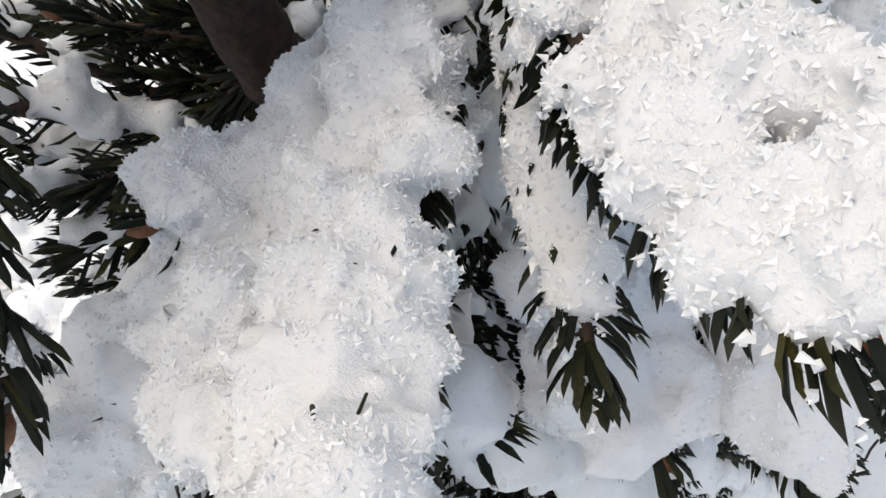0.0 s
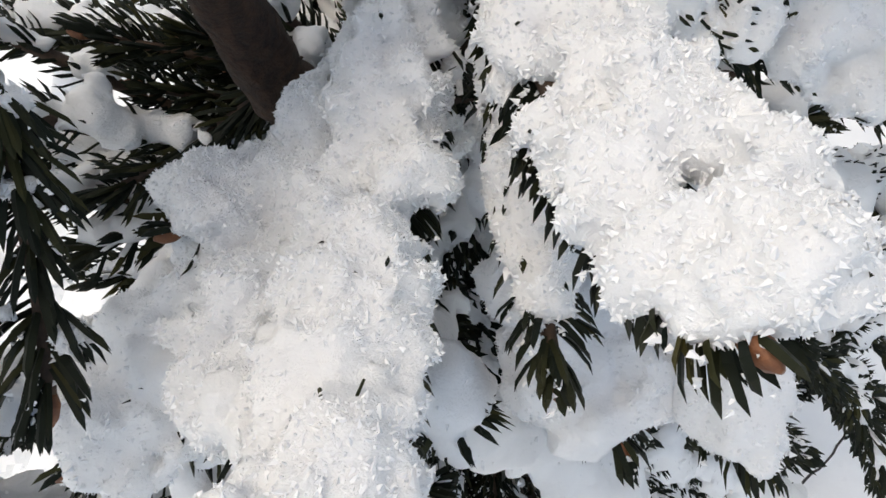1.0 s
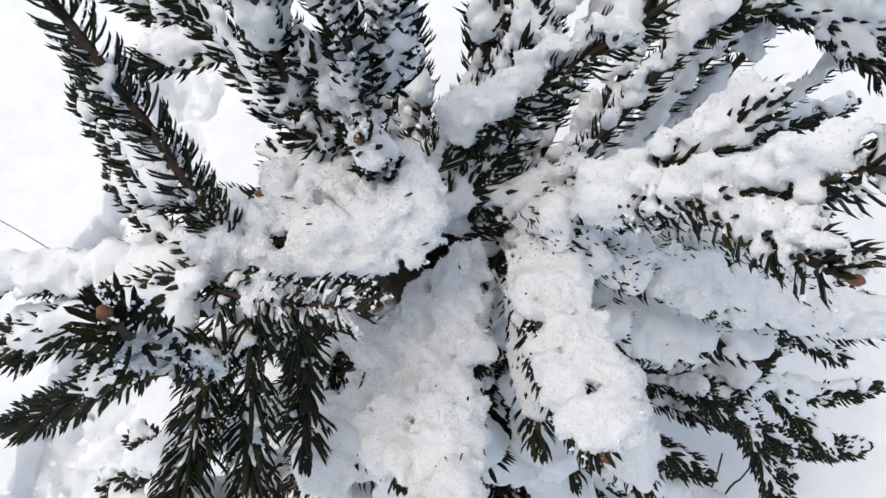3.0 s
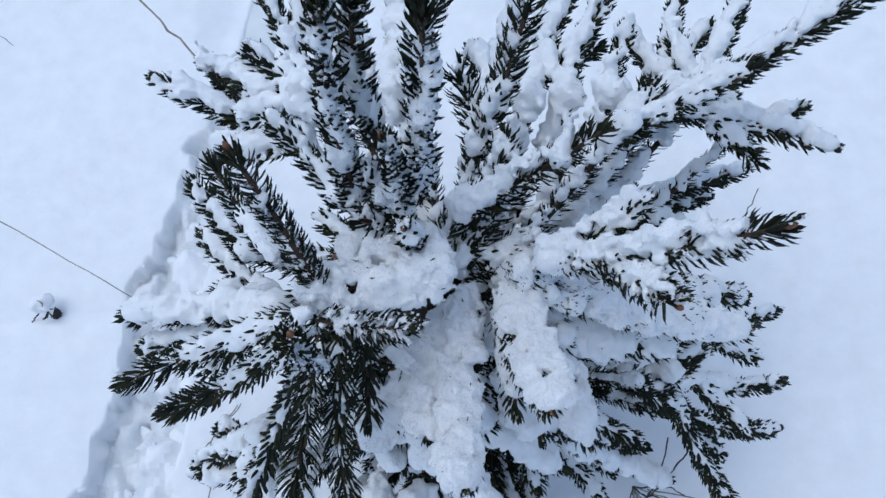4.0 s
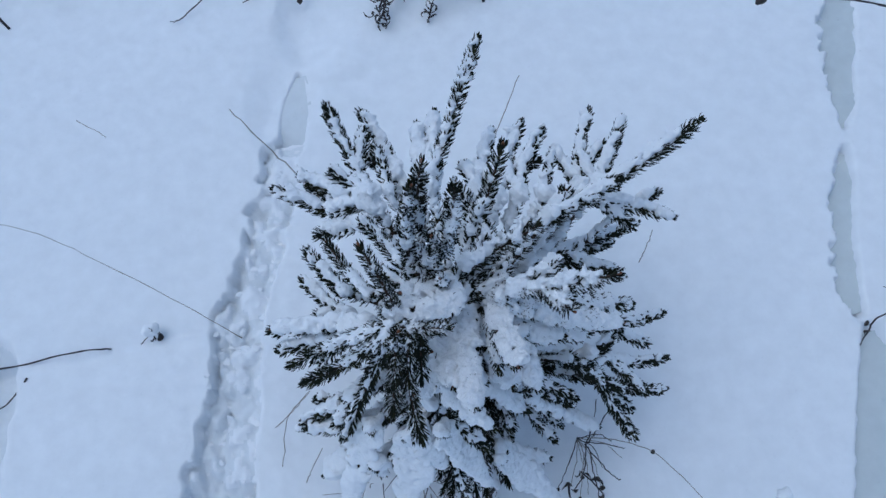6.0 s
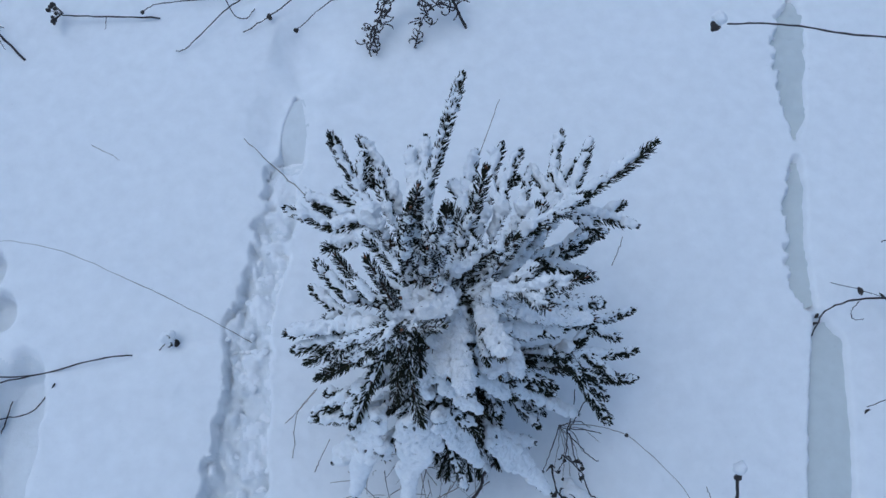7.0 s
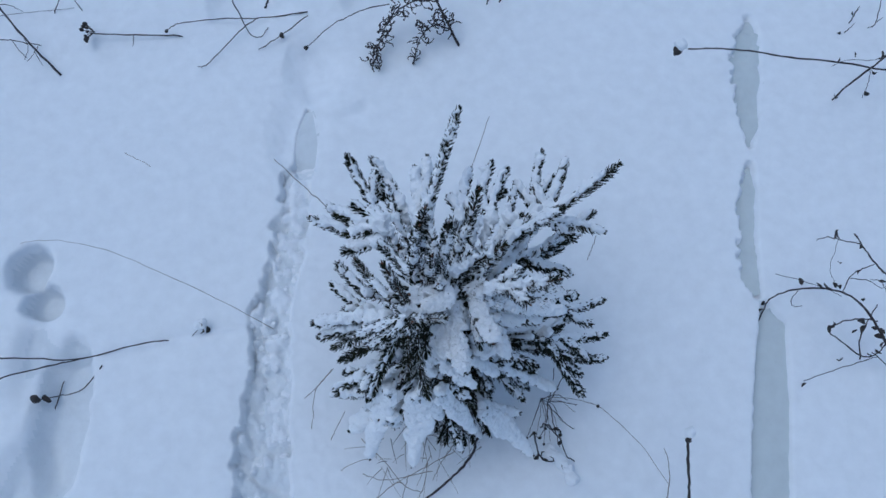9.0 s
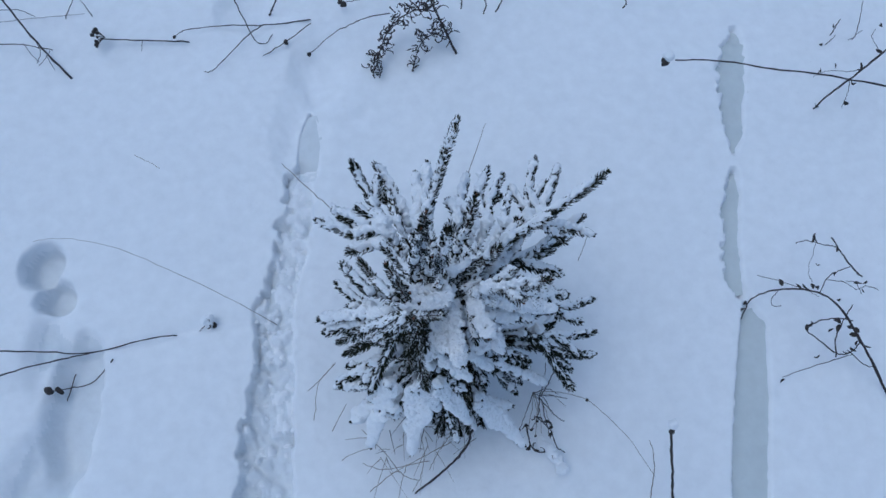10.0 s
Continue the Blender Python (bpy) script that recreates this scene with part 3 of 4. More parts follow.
            pv, pf = needle_set(v[j] - way_in * 0.0024, way_in, vn[j] + 0.01, rng.uniform(0.0026, 0.0040, len(j)), rng.uniform(0.0005, 0.0009, len(j)))
            if len(j):
                part("needle_tip", mesh_of("needle_tip", pv, pf, NEEDLE), branch, "dark needle tips pricking the snow", "stuff")
    v, f = joined(flakes) if len(flakes) > 1 else flakes[0]
    part("frost", mesh_of("frost", v, f, FROST), branch, "white glittering frost crystals", "stuff")
    for k in range(sides):
        start = line[int(n * (0.12 + 0.2 * k))]
        flank = unit(np.cross(b - a, world_up)) * (1 if k % 2 else -1)
        end = start + (unit(b - a) * 0.8 + flank * rng.uniform(0.45, 0.7) + world_up * rng.uniform(-0.15, 0.05)) * span * rng.uniform(0.34, 0.46)
        shoot(tuple(start + FOOT), tuple(end + FOOT), snow * rng.uniform(0.7, 0.95), needle * 0.95, frost=frost)


shoot((0.010, 0.378, 0.400), (-0.028, 0.495, 0.432), snow=0.0080, needle=0.013, bare=0.10, sides=2, limb=True)
shoot((0.040, 0.408, 0.385), (0.009, 0.492, 0.412), snow=0.0110, needle=0.012, sides=1, limb=True)
shoot((0.062, 0.369, 0.400), (0.075, 0.462, 0.410), snow=0.0110, needle=0.012, wide=0.003, limb=True)
shoot((0.076, 0.370, 0.420), (0.097, 0.482, 0.400), snow=0.0110, needle=0.012, wide=0.003, limb=True)
shoot((0.078, 0.383, 0.420), (0.151, 0.494, 0.512), snow=0.0075, needle=0.013, bare=0.10, limb=True)
shoot((0.007, 0.375, 0.400), (-0.072, 0.434, 0.387), snow=0.0150, needle=0.013, sides=1, limb=True)
shoot((0.006, 0.380, 0.385), (-0.067, 0.426, 0.370), snow=0.0080, needle=0.012, sides=1, limb=True)
shoot((-0.004, 0.355, 0.380), (-0.103, 0.416, 0.398), snow=0.0110, needle=0.013, bare=0.10, sides=2, limb=True)
shoot((0.029, 0.382, 0.400), (0.020, 0.440, 0.415), snow=0.0040, needle=0.012, limb=True)
shoot((0.059, 0.291, 0.490), (0.064, 0.303, 0.615), snow=0.0070, needle=0.012, frost=2.0, bare=0.20)
shoot((0.040, 0.270, 0.460), (0.052, 0.278, 0.622), snow=0.0070, needle=0.013, frost=2.0, bare=0.20)
shoot((0.074, 0.269, 0.470), (0.088, 0.274, 0.620), snow=0.0070, needle=0.013, frost=2.0, bare=0.20)
shoot((0.061, 0.258, 0.460), (0.063, 0.260, 0.550), snow=0.0080, needle=0.011, sides=1)
shoot((0.031, 0.275, 0.450), (-0.003, 0.322, 0.475), snow=0.0070, needle=0.012, bare=0.10, limb=True)
shoot((-0.009, 0.248, 0.460), (-0.044, 0.311, 0.462), snow=0.0020, needle=0.0115, bare=0.50)
shoot((0.017, 0.220, 0.475), (-0.004, 0.263, 0.552), snow=0.0000, needle=0.0115, bare=0.50)
shoot((-0.034, 0.272, 0.400), (-0.073, 0.328, 0.405), snow=0.0050, needle=0.013, limb=True)
shoot((-0.038, 0.257, 0.350), (-0.093, 0.323, 0.335), snow=0.0090, needle=0.012, sides=1, limb=True)
shoot((0.106, 0.290, 0.460), (0.147, 0.345, 0.543), snow=0.0060, needle=0.013, bare=0.20, sides=1, limb=True)
shoot((0.125, 0.358, 0.400), (0.162, 0.453, 0.385), snow=0.0120, needle=0.011, sides=1, limb=True)
shoot((0.147, 0.347, 0.400), (0.202, 0.461, 0.380), snow=0.0130, needle=0.011, sides=2, limb=True)
shoot((0.173, 0.346, 0.400), (0.220, 0.435, 0.395), snow=0.0100, needle=0.012, sides=1, limb=True)
shoot((0.197, 0.337, 0.410), (0.215, 0.379, 0.437), snow=0.0100, needle=0.009, limb=True)
shoot((0.247, 0.353, 0.380), (0.291, 0.468, 0.370), snow=0.0090, needle=0.011, sides=2, limb=True)
shoot((0.265, 0.350, 0.380), (0.317, 0.431, 0.400), snow=0.0110, needle=0.011, sides=1, limb=True)
shoot((0.205, 0.321, 0.420), (0.371, 0.370, 0.478), snow=0.0085, needle=0.013, bare=0.10, limb=True)
shoot((0.194, 0.306, 0.430), (0.276, 0.327, 0.456), snow=0.0070, needle=0.013, bare=0.10, sides=1, limb=True)
shoot((0.239, 0.345, 0.385), (0.347, 0.305, 0.376), snow=0.0110, needle=0.013, sides=2, limb=True)
shoot((0.298, 0.334, 0.350), (0.349, 0.349, 0.354), snow=0.0080, needle=0.010, limb=True)
shoot((0.175, 0.288, 0.340), (0.340, 0.348, 0.262), snow=0.0090, needle=0.013, sides=2, limb=True)
shoot((0.200, 0.295, 0.300), (0.307, 0.335, 0.245), snow=0.0090, needle=0.012, sides=2, limb=True)
shoot((0.096, 0.261, 0.450), (0.168, 0.267, 0.515), snow=0.0110, needle=0.013, bare=0.10, sides=1, limb=True)
shoot((0.137, 0.225, 0.460), (0.219, 0.192, 0.556), snow=0.0100, needle=0.013, bare=0.10, sides=2, limb=True)
shoot((0.191, 0.237, 0.380), (0.298, 0.235, 0.285), snow=0.0100, needle=0.014, wide=0.003, specks=1.6, limb=True)
shoot((0.122, 0.223, 0.440), (0.252, 0.186, 0.400), snow=0.0110, needle=0.015, wide=0.004, specks=1.6, limb=True)
shoot((0.140, 0.195, 0.400), (0.219, 0.192, 0.360), snow=0.0110, needle=0.014, wide=0.004, specks=1.6, limb=True)
shoot((0.244, 0.224, 0.250), (0.385, 0.256, 0.130), snow=0.0090, needle=0.012, sides=2, limb=True)
shoot((0.240, 0.195, 0.230), (0.364, 0.187, 0.147), snow=0.0090, needle=0.012, sides=2, limb=True)
shoot((0.207, 0.187, 0.260), (0.358, 0.150, 0.120), snow=0.0040, needle=0.013, sides=2, limb=True)
shoot((0.247, 0.173, 0.200), (0.310, 0.133, 0.095), snow=0.0040, needle=0.013, limb=True)
shoot((0.014, 0.204, 0.476), (0.066, 0.184, 0.508), snow=0.0005, needle=0.013, near=True, frost=1.5, bare=0.20)
shoot((0.018, 0.182, 0.480), (0.019, 0.176, 0.552), snow=0.0005, needle=0.014, near=True, frost=1.6, bare=0.50)
shoot((0.012, 0.206, 0.480), (-0.094, 0.191, 0.450), snow=0.0015, needle=0.014, bare=0.30, frost=0.9)
shoot((0.005, 0.198, 0.475), (-0.092, 0.182, 0.405), snow=0.0020, needle=0.014, bare=0.50)
shoot((-0.014, 0.227, 0.420), (-0.125, 0.251, 0.386), snow=0.0100, needle=0.014, wide=0.004, limb=True)
shoot((-0.041, 0.225, 0.390), (-0.123, 0.234, 0.362), snow=0.0090, needle=0.012, sides=1, limb=True)
shoot((0.015, 0.197, 0.475), (0.000, 0.121, 0.478), snow=0.0000, needle=0.014, bare=0.50)
shoot((0.027, 0.195, 0.478), (0.021, 0.097, 0.438), snow=0.0000, needle=0.014, bare=0.50)
shoot((0.036, 0.197, 0.460), (0.030, 0.157, 0.430), snow=0.0005, needle=0.013, near=True, frost=0.49, bare=0.50)
shoot((-0.003, 0.195, 0.430), (-0.069, 0.131, 0.327), snow=0.0030, needle=0.013)
shoot((-0.044, 0.170, 0.340), (-0.128, 0.164, 0.258), snow=0.0110, needle=0.012, sides=2, limb=True)
shoot((-0.032, 0.181, 0.330), (-0.091, 0.180, 0.270), snow=0.0120, needle=0.011, limb=True)
shoot((0.096, 0.224, 0.418), (0.078, 0.116, 0.458), snow=0.0120, needle=0.013, near=True, wide=0.005, shift=0.0028, specks=0.12)
shoot((0.088, 0.215, 0.410), (0.061, 0.146, 0.428), snow=0.0110, needle=0.012, near=True, wide=0.009)
shoot((0.110, 0.212, 0.430), (0.1090, 0.1510, 0.428), snow=0.0014, needle=0.011, near=True, frost=0.75, bare=0.15)
shoot((0.114, 0.220, 0.435), (0.1232, 0.1445, 0.474), snow=0.0085, needle=0.0135, near=True, shift=-0.0060, wide=0.0064, specks=0.15)
shoot((0.137, 0.210, 0.400), (0.149, 0.138, 0.385), snow=0.0110, needle=0.014, wide=0.004, limb=True)
shoot((0.054, 0.180, 0.408), (0.019, 0.150, 0.402), snow=0.0110, needle=0.012, wide=0.009)
shoot((0.118, 0.222, 0.430), (0.118, 0.183, 0.430), snow=0.0080, needle=0.011, near=True, wide=0.004)
shoot((0.117, 0.214, 0.395), (0.123, 0.143, 0.385), snow=0.0110, needle=0.012, wide=0.009, limb=True)
shoot((0.083, 0.221, 0.474), (0.006, 0.221, 0.470), snow=0.0110, needle=0.014, near=True, wide=0.008, specks=0.4)
shoot((0.076, 0.239, 0.462), (0.026, 0.242, 0.460), snow=0.0100, needle=0.013, near=True, wide=0.006)
shoot((0.067, 0.236, 0.465), (0.065, 0.236, 0.500), snow=0.0080, needle=0.010, frost=2.0)
shoot((0.080, 0.204, 0.400), (0.046, 0.187, 0.420), snow=0.0090, needle=0.012, near=True, wide=0.008)
shoot((0.095, 0.239, 0.420), (0.137, 0.241, 0.450), snow=0.0110, needle=0.014, near=True, specks=1.6)
shoot((0.086, 0.238, 0.430), (0.128, 0.272, 0.455), snow=0.0040, needle=0.014)
shoot((0.087, 0.235, 0.420), (0.122, 0.248, 0.430), snow=0.0035, needle=0.014)
shoot((0.089, 0.246, 0.430), (0.133, 0.240, 0.440), snow=0.0040, needle=0.014)
shoot((0.083, 0.251, 0.440), (0.110, 0.270, 0.460), snow=0.0050, needle=0.014)
shoot((0.066, 0.261, 0.450), (0.044, 0.254, 0.475), snow=0.0030, needle=0.014)
shoot((0.040, 0.162, 0.400), (0.094, 0.106, 0.370), snow=0.0110, needle=0.014, wide=0.004, limb=True)
shoot((0.036, 0.147, 0.360), (0.090, 0.095, 0.285), snow=0.0120, needle=0.012, sides=1, limb=True)
shoot((0.089, 0.157, 0.380), (0.141, 0.129, 0.300), snow=0.0110, needle=0.014, wide=0.004, limb=True)
shoot((-0.032, 0.138, 0.330), (-0.092, 0.058, 0.205), snow=0.0090, needle=0.012, wide=0.012, limb=True)
shoot((0.008, 0.121, 0.330), (-0.025, 0.032, 0.200), snow=0.0090, needle=0.012, wide=0.016, limb=True)
shoot((0.018, 0.125, 0.340), (0.034, 0.087, 0.260), snow=0.0090, needle=0.012, wide=0.010, limb=True)
shoot((0.042, 0.120, 0.340), (0.085, 0.063, 0.200), snow=0.0090, needle=0.012, wide=0.011, limb=True)
shoot((0.056, 0.125, 0.250), (0.061, 0.041, 0.160), snow=0.0090, needle=0.011, limb=True)
shoot((0.106, 0.094, 0.200), (0.188, 0.015, 0.070), snow=0.0090, needle=0.012, wide=0.013, limb=True)
shoot((0.108, 0.103, 0.200), (0.179, 0.089, 0.100), snow=0.0100, needle=0.012, wide=0.004, limb=True)
shoot((-0.038, 0.104, 0.280), (-0.043, 0.093, 0.240), snow=0.0090, needle=0.011, wide=0.008, limb=True)
shoot((-0.056, 0.152, 0.280), (-0.117, 0.160, 0.268), snow=0.0110, needle=0.012, wide=0.004, limb=True)
shoot((-0.051, 0.149, 0.240), (-0.120, 0.114, 0.165), snow=0.0090, needle=0.012, wide=0.009, limb=True)
shoot((0.156, 0.152, 0.240), (0.257, 0.118, 0.100), snow=0.0120, needle=0.012, wide=0.004, limb=True)
shoot((0.125, 0.155, 0.300), (0.220, 0.145, 0.160), snow=0.0140, needle=0.011, limb=True)

# shaded twigs inside the crown
for k in range(60):
    w = 2.4 * k
    z0 = 0.05 + 0.0058 * k
    c, s_ = math.cos(w), math.sin(w)
    r = rng.uniform(0.05, 0.09) + 0.16 * (0.40 - z0)
    x0, y0 = 0.10 - 0.07 * z0, 0.25 - 0.02 * z0
    shoot((x0 + 0.008 * c, y0 + 0.008 * s_, z0), (x0 + r * c, y0 + r * s_, z0 + rng.uniform(-0.03, 0.01)), snow=0.009 if (s_ < 0.3 and 0.2 < z0 < 0.33) or (s_ < -0.35 and 0.2 < z0 < 0.375) else 0.0, needle=0.014, frost=0.2)

# low dark twigs over the grass at the foot
for k in range(22):
    w = math.radians(-155 + 70 * k / 21)
    z0 = 0.10 + 0.045 * (k % 4)
    c, s_ = math.cos(w), math.sin(w)
    r = rng.uniform(0.155, 0.215)
    shoot((0.10 + 0.01 * c, 0.25 + 0.01 * s_, z0), (0.10 + r * c, 0.25 + r * s_, z0 + rng.uniform(-0.04, 0.0)), snow=0.0, needle=0.014, frost=0.15)

# dark twigs round the top of the trunk
for x, y, z in DEEP:
    shoot((0.070, 0.250, z - 0.02), (x, y, z), snow=0.0, needle=0.013, frost=0.12)

# half-bare twigs deep in the crown
for x, y, z in ((-0.03, 0.285, 0.365), (-0.035, 0.25, 0.33), (0.0, 0.31, 0.36), (-0.04, 0.23, 0.29), (0.01, 0.29, 0.31), (-0.01, 0.215, 0.35)):
    shoot((0.068, 0.245, z + 0.02), (x, y, z), snow=0.0045, needle=0.014, frost=0.7)

# lower tiers of the tree, laden with snow
for tier, reach, drop, number in ((0.33, 0.12, 0.02, 9), (0.26, 0.14, 0.04, 11), (0.19, 0.16, 0.06, 12), (0.12, 0.17, 0.06, 11)):
    turn = rng.uniform(0, 6.28)
    for k in range(number):
        w = turn + 2 * math.pi * (k + rng.uniform(-0.25, 0.25)) / number
        r = reach * rng.uniform(0.8, 1.1)
        c, s_ = math.cos(w), math.sin(w)
        z0 = tier + rng.uniform(-0.02, 0.02)
        shoot((0.11 + 0.03 * c, 0.25 + 0.03 * s_, z0), (0.11 + r * c, 0.25 + r * s_ * 0.95, z0 - drop + rng.uniform(-0.02, 0.02)), snow=rng.uniform(0.008, 0.013) * (0.35 if s_ < -0.2 and tier < 0.3 else 1), needle=0.013)

# ---- dead plants in the snow ----
def leaf(at, size, spin):
    """A curled dry leaf with some thickness."""
    rows, cols = 5, 4
    top = []
    ax = unit(rng.normal(0, 1, 3) * np.array((1, 1, 0.5)))
    bx = unit(np.cross(ax, rng.normal(0, 1, 3)))
    cx = np.cross(ax, bx)
    for i in range(rows):
        u = i / (rows - 1)
        wide = math.sin(math.pi * (0.08 + 0.86 * u)) * 0.32
        for j in range(cols):
            w = (j / (cols - 1) - 0.5) * 2
            curl = spin * (u - 0.3) ** 2 + 0.5 * w * w * wide
            top.append(at + size * (ax * (u - 0.5) + bx * w * wide + cx * curl + rng.normal(0, 0.03, 3)))
    top = np.array(top)
    low = top - cx * size * 0.05
    faces = []
    n = rows * cols
    for i in range(rows - 1):
        for j in range(cols - 1):
            a, b, c, d = i * cols + j, i * cols + j + 1, (i + 1) * cols + j + 1, (i + 1) * cols + j
            faces.append([a, b, c, d])
            faces.append([n + d, n + c, n + b, n + a])
    rim = [j for j in range(cols)] + [i * cols + cols - 1 for i in range(1, rows)] + [(rows - 1) * cols + j for j in range(cols - 2, -1, -1)] + [i * cols for i in range(rows - 2, 0, -1)]
    for a, b in zip(rim, rim[1:] + rim[:1]):
        faces.append([b, a, n + a, n + b])
    return np.vstack([top, low]), faces


def lift(points):
    return [(x, y, z + height(x, y)) for x, y, z in points]


def lump_bud(at, r):
    pts = at + rng.normal(0, 0.35, (7, 3)) * r
    v, f, vn = blob(pts, np.full(7, r * 0.6), max(0.0011, r * 0.16), 0.0009)
    return v, f


def stalk(name, label, category, lines, mat, buds=(), umbel=None, cap=None, leaves=0, group=""):
    """A dry plant: lines of points with their heights over the snow and the radii at both ends; buds, a flower umbel, snow."""
    foot = np.array(lift(lines[0][0])[-1])
    ob = thing(name, tuple(foot), label, category, group)
    every = []
    for points, r0, r1 in lines:
        n = max(6, 5 * len(points))
        pts = smooth_line(np.array(lift(points)) - foot, n)
        pts = pts + rng.normal(0, 0.0006, pts.shape)
        rad = (0.62 if mat is STRAW else 0.8) * np.linspace(r0, r1, n) * (1 + 0.12 * rng.normal(size=n))
        v, f = tube(pts, np.maximum(rad, 0.0004), 6)
        part("stem", mesh_of("stem", v, f, mat, True), ob)
        every.append(pts)
    for x, y, z, r in buds:
        v, f = lump_bud(np.array((x, y, z + height(x, y))) - foot, r)
        part("seed_head", mesh_of("seed_head", v, f, DARKLEAF, True), ob, "dark dry seed head")
    if umbel:
        x, y, z, r = umbel
        c = np.array((x, y, z + height(x, y))) - foot
        root = c + np.array((r * 1.0, -r * 0.15, 0))
        for k in range(11):
            w = 2 * math.pi * k / 11
            end = c + r * np.array((0.0, 1.05 * math.cos(w), 0.5 * math.sin(w))) + rng.normal(0, 0.0015, 3)
            ray = tube(smooth_line([root, root * 0.5 + end * 0.5 + np.array((0, 0, 0.002)), end], 6), np.full(6, 0.0007), 5)
            tuft = lump_bud(end, 0.0045)
            v, f = joined([ray, tuft])
            part("umbel_ray", mesh_of("umbel_ray", v, f, DARKLEAF, True), ob)
    whole = np.vstack(every)
    for k in range(leaves):
        at = whole[rng.integers(0, len(whole))] + rng.normal(0, 0.008, 3) + np.array((0, 0, 0.003))
        at[2] = max(at[2], -foot[2] + 0.003)
        v, f = leaf(at, rng.uniform(0.009, 0.018), rng.uniform(-1.6, 1.6))
        part("leaf", mesh_of("leaf", v, f, DARKLEAF, True), ob)
    if cap:
        x, y, z, r, stretch = cap
        c = np.array((x, y, z + height(x, y))) - foot
        many = int(10 * stretch)
        pts = c + rng.normal(0, 0.35, (many, 3)) * r * np.array((1, 1, 0.5))
        if stretch > 1.5:
            run = np.linspace(-1, 1, many)[:, None]
            pts = pts + run * r * stretch * np.array((0.42, -0.80, 0))
        v, f, vn = blob(pts, rng.uniform(0.4, 0.8, many) * r, 0.0018, 0.0014)
        part("snow_cap", mesh_of("snow_cap", v, f, SNOW, True), ob, "little cap of fresh snow", "stuff")
    return ob


def grass_tuft(x, y, rx, ry, count):
    """Thin dead grass that stands and lies under the branches."""
    foot = np.array((x, y, height(x, y)))
    ob = thing("grass_tuft", tuple(foot), "tuft of dead straw-coloured grass under the tree", "grass")
    for k in range(count):
        p = np.array((rng.uniform(-rx, rx), rng.uniform(-ry, ry), 0.0))
        p[2] = height(x + p[0], y + p[1]) - foot[2] - 0.004
        way = np.array((rng.normal(0, 0.5), rng.uniform(-1.0, 0.5), rng.uniform(0.1, 0.9)))
        L = rng.uniform(0.03, 0.11)
        tip = p + way * L
        pts = smooth_line([p, (p + tip) / 2 + np.array((0, 0, 0.018)), tip], 9)
        v, f = tube(pts, np.linspace(0.0007, 0.0003, 9) * rng.uniform(0.6, 1.2), 4)
        part("blade", mesh_of("blade", v, f, STRAW if k % 7 else DRY, True), ob)


def curly_weed(stem, first, second):
    """A dead weed hanging over, its leaves dried into tangled curls."""
    ob = stalk("curled_weed", "dead brown weed with tangled curled leaves", "weed", [(stem[::-1], 0.0024, 0.0042), (first, 0.0026, 0.0014), (second, 0.0022, 0.0012)], DRY)
    foot = np.array(ob.location)
    hang = np.vstack([smooth_line(np.array(lift(first)) - foot, 30), smooth_line(np.array(lift(stem))[1:] - foot, 12), smooth_line(np.array(lift(second)) - foot, 12)])
    for k in range(150):
        p = hang[rng.integers(0, len(hang))] + rng.normal(0, 0.009, 3) + np.array((0, 0.008, 0.0))
        d = unit(rng.normal(0, 1, 3))
        pts = [p]
        bend = rng.normal(0, 1, 3)
        for s_ in range(9):
            d = unit(d + 0.45 * np.cross(d, unit(bend)) + rng.normal(0, 0.12, 3))
            p = p + d * rng.uniform(0.003, 0.0055)
            pts.append(p)
        pts = smooth_line(pts, 16)
        rad = 0.0013 * (1 + 0.45 * rng.normal(size=16)).clip(0.4, 2.0)
        v, f = tube(pts, rad, 5)
        part("curled_leaf", mesh_of("curled_leaf", v, f, DRY if k % 3 else DARKLEAF, True), ob)



stalk("umbel_stalk", "dry brown umbel stalk lying on the snow", "weed", [([(-0.375, 1.127, 0.004), (-0.487, 1.149, 0.013), (-0.565, 1.164, 0.021), (-0.582, 1.164, 0.030)], 0.0024, 0.0016), ([(-0.487, 1.149, 0.012), (-0.493, 1.126, 0.004)], 0.0010, 0.0008)], DRY, group="dry stems in the snow", umbel=(-0.591, 1.166, 0.030, 0.0220))
stalk("bent_stem", "thin bent brown stem lying on the snow", "weed", [([(-0.406, 1.137, 0.020), (-0.375, 1.153, 0.017), (-0.279, 1.153, 0.013), (-0.184, 1.139, 0.009), (-0.073, 1.124, 0.006)], 0.0012, 0.0019)], DRY, buds=[(-0.406, 1.137, 0.020, 0.0045)], group="dry stems in the snow")
stalk("thin_stem", "thin crooked brown stem in the snow", "weed", [([(-0.347, 1.032, 0.004), (-0.328, 1.028, 0.008), (-0.290, 1.055, 0.012), (-0.228, 1.106, 0.016), (-0.190, 1.129, 0.020)], 0.0012, 0.0017)], DRY, group="dry stems in the snow")
stalk("budded_stem", "brown stem with a dark bud on the snow", "weed", [([(-0.201, 1.044, 0.006), (-0.144, 1.066, 0.013), (-0.074, 1.103, 0.020)], 0.0014, 0.0018)], DRY, buds=[(-0.144, 1.065, 0.014, 0.0080)], group="dry stems in the snow")
stalk("sunken_stem", "brown stem dipping into a snow hollow", "weed", [([(-0.255, 1.225, 0.050), (-0.232, 1.145, 0.038), (-0.213, 1.080, 0.025), (-0.191, 1.074, 0.012), (-0.172, 1.106, 0.000)], 0.0018, 0.0012)], DRY, group="dry stems in the snow")
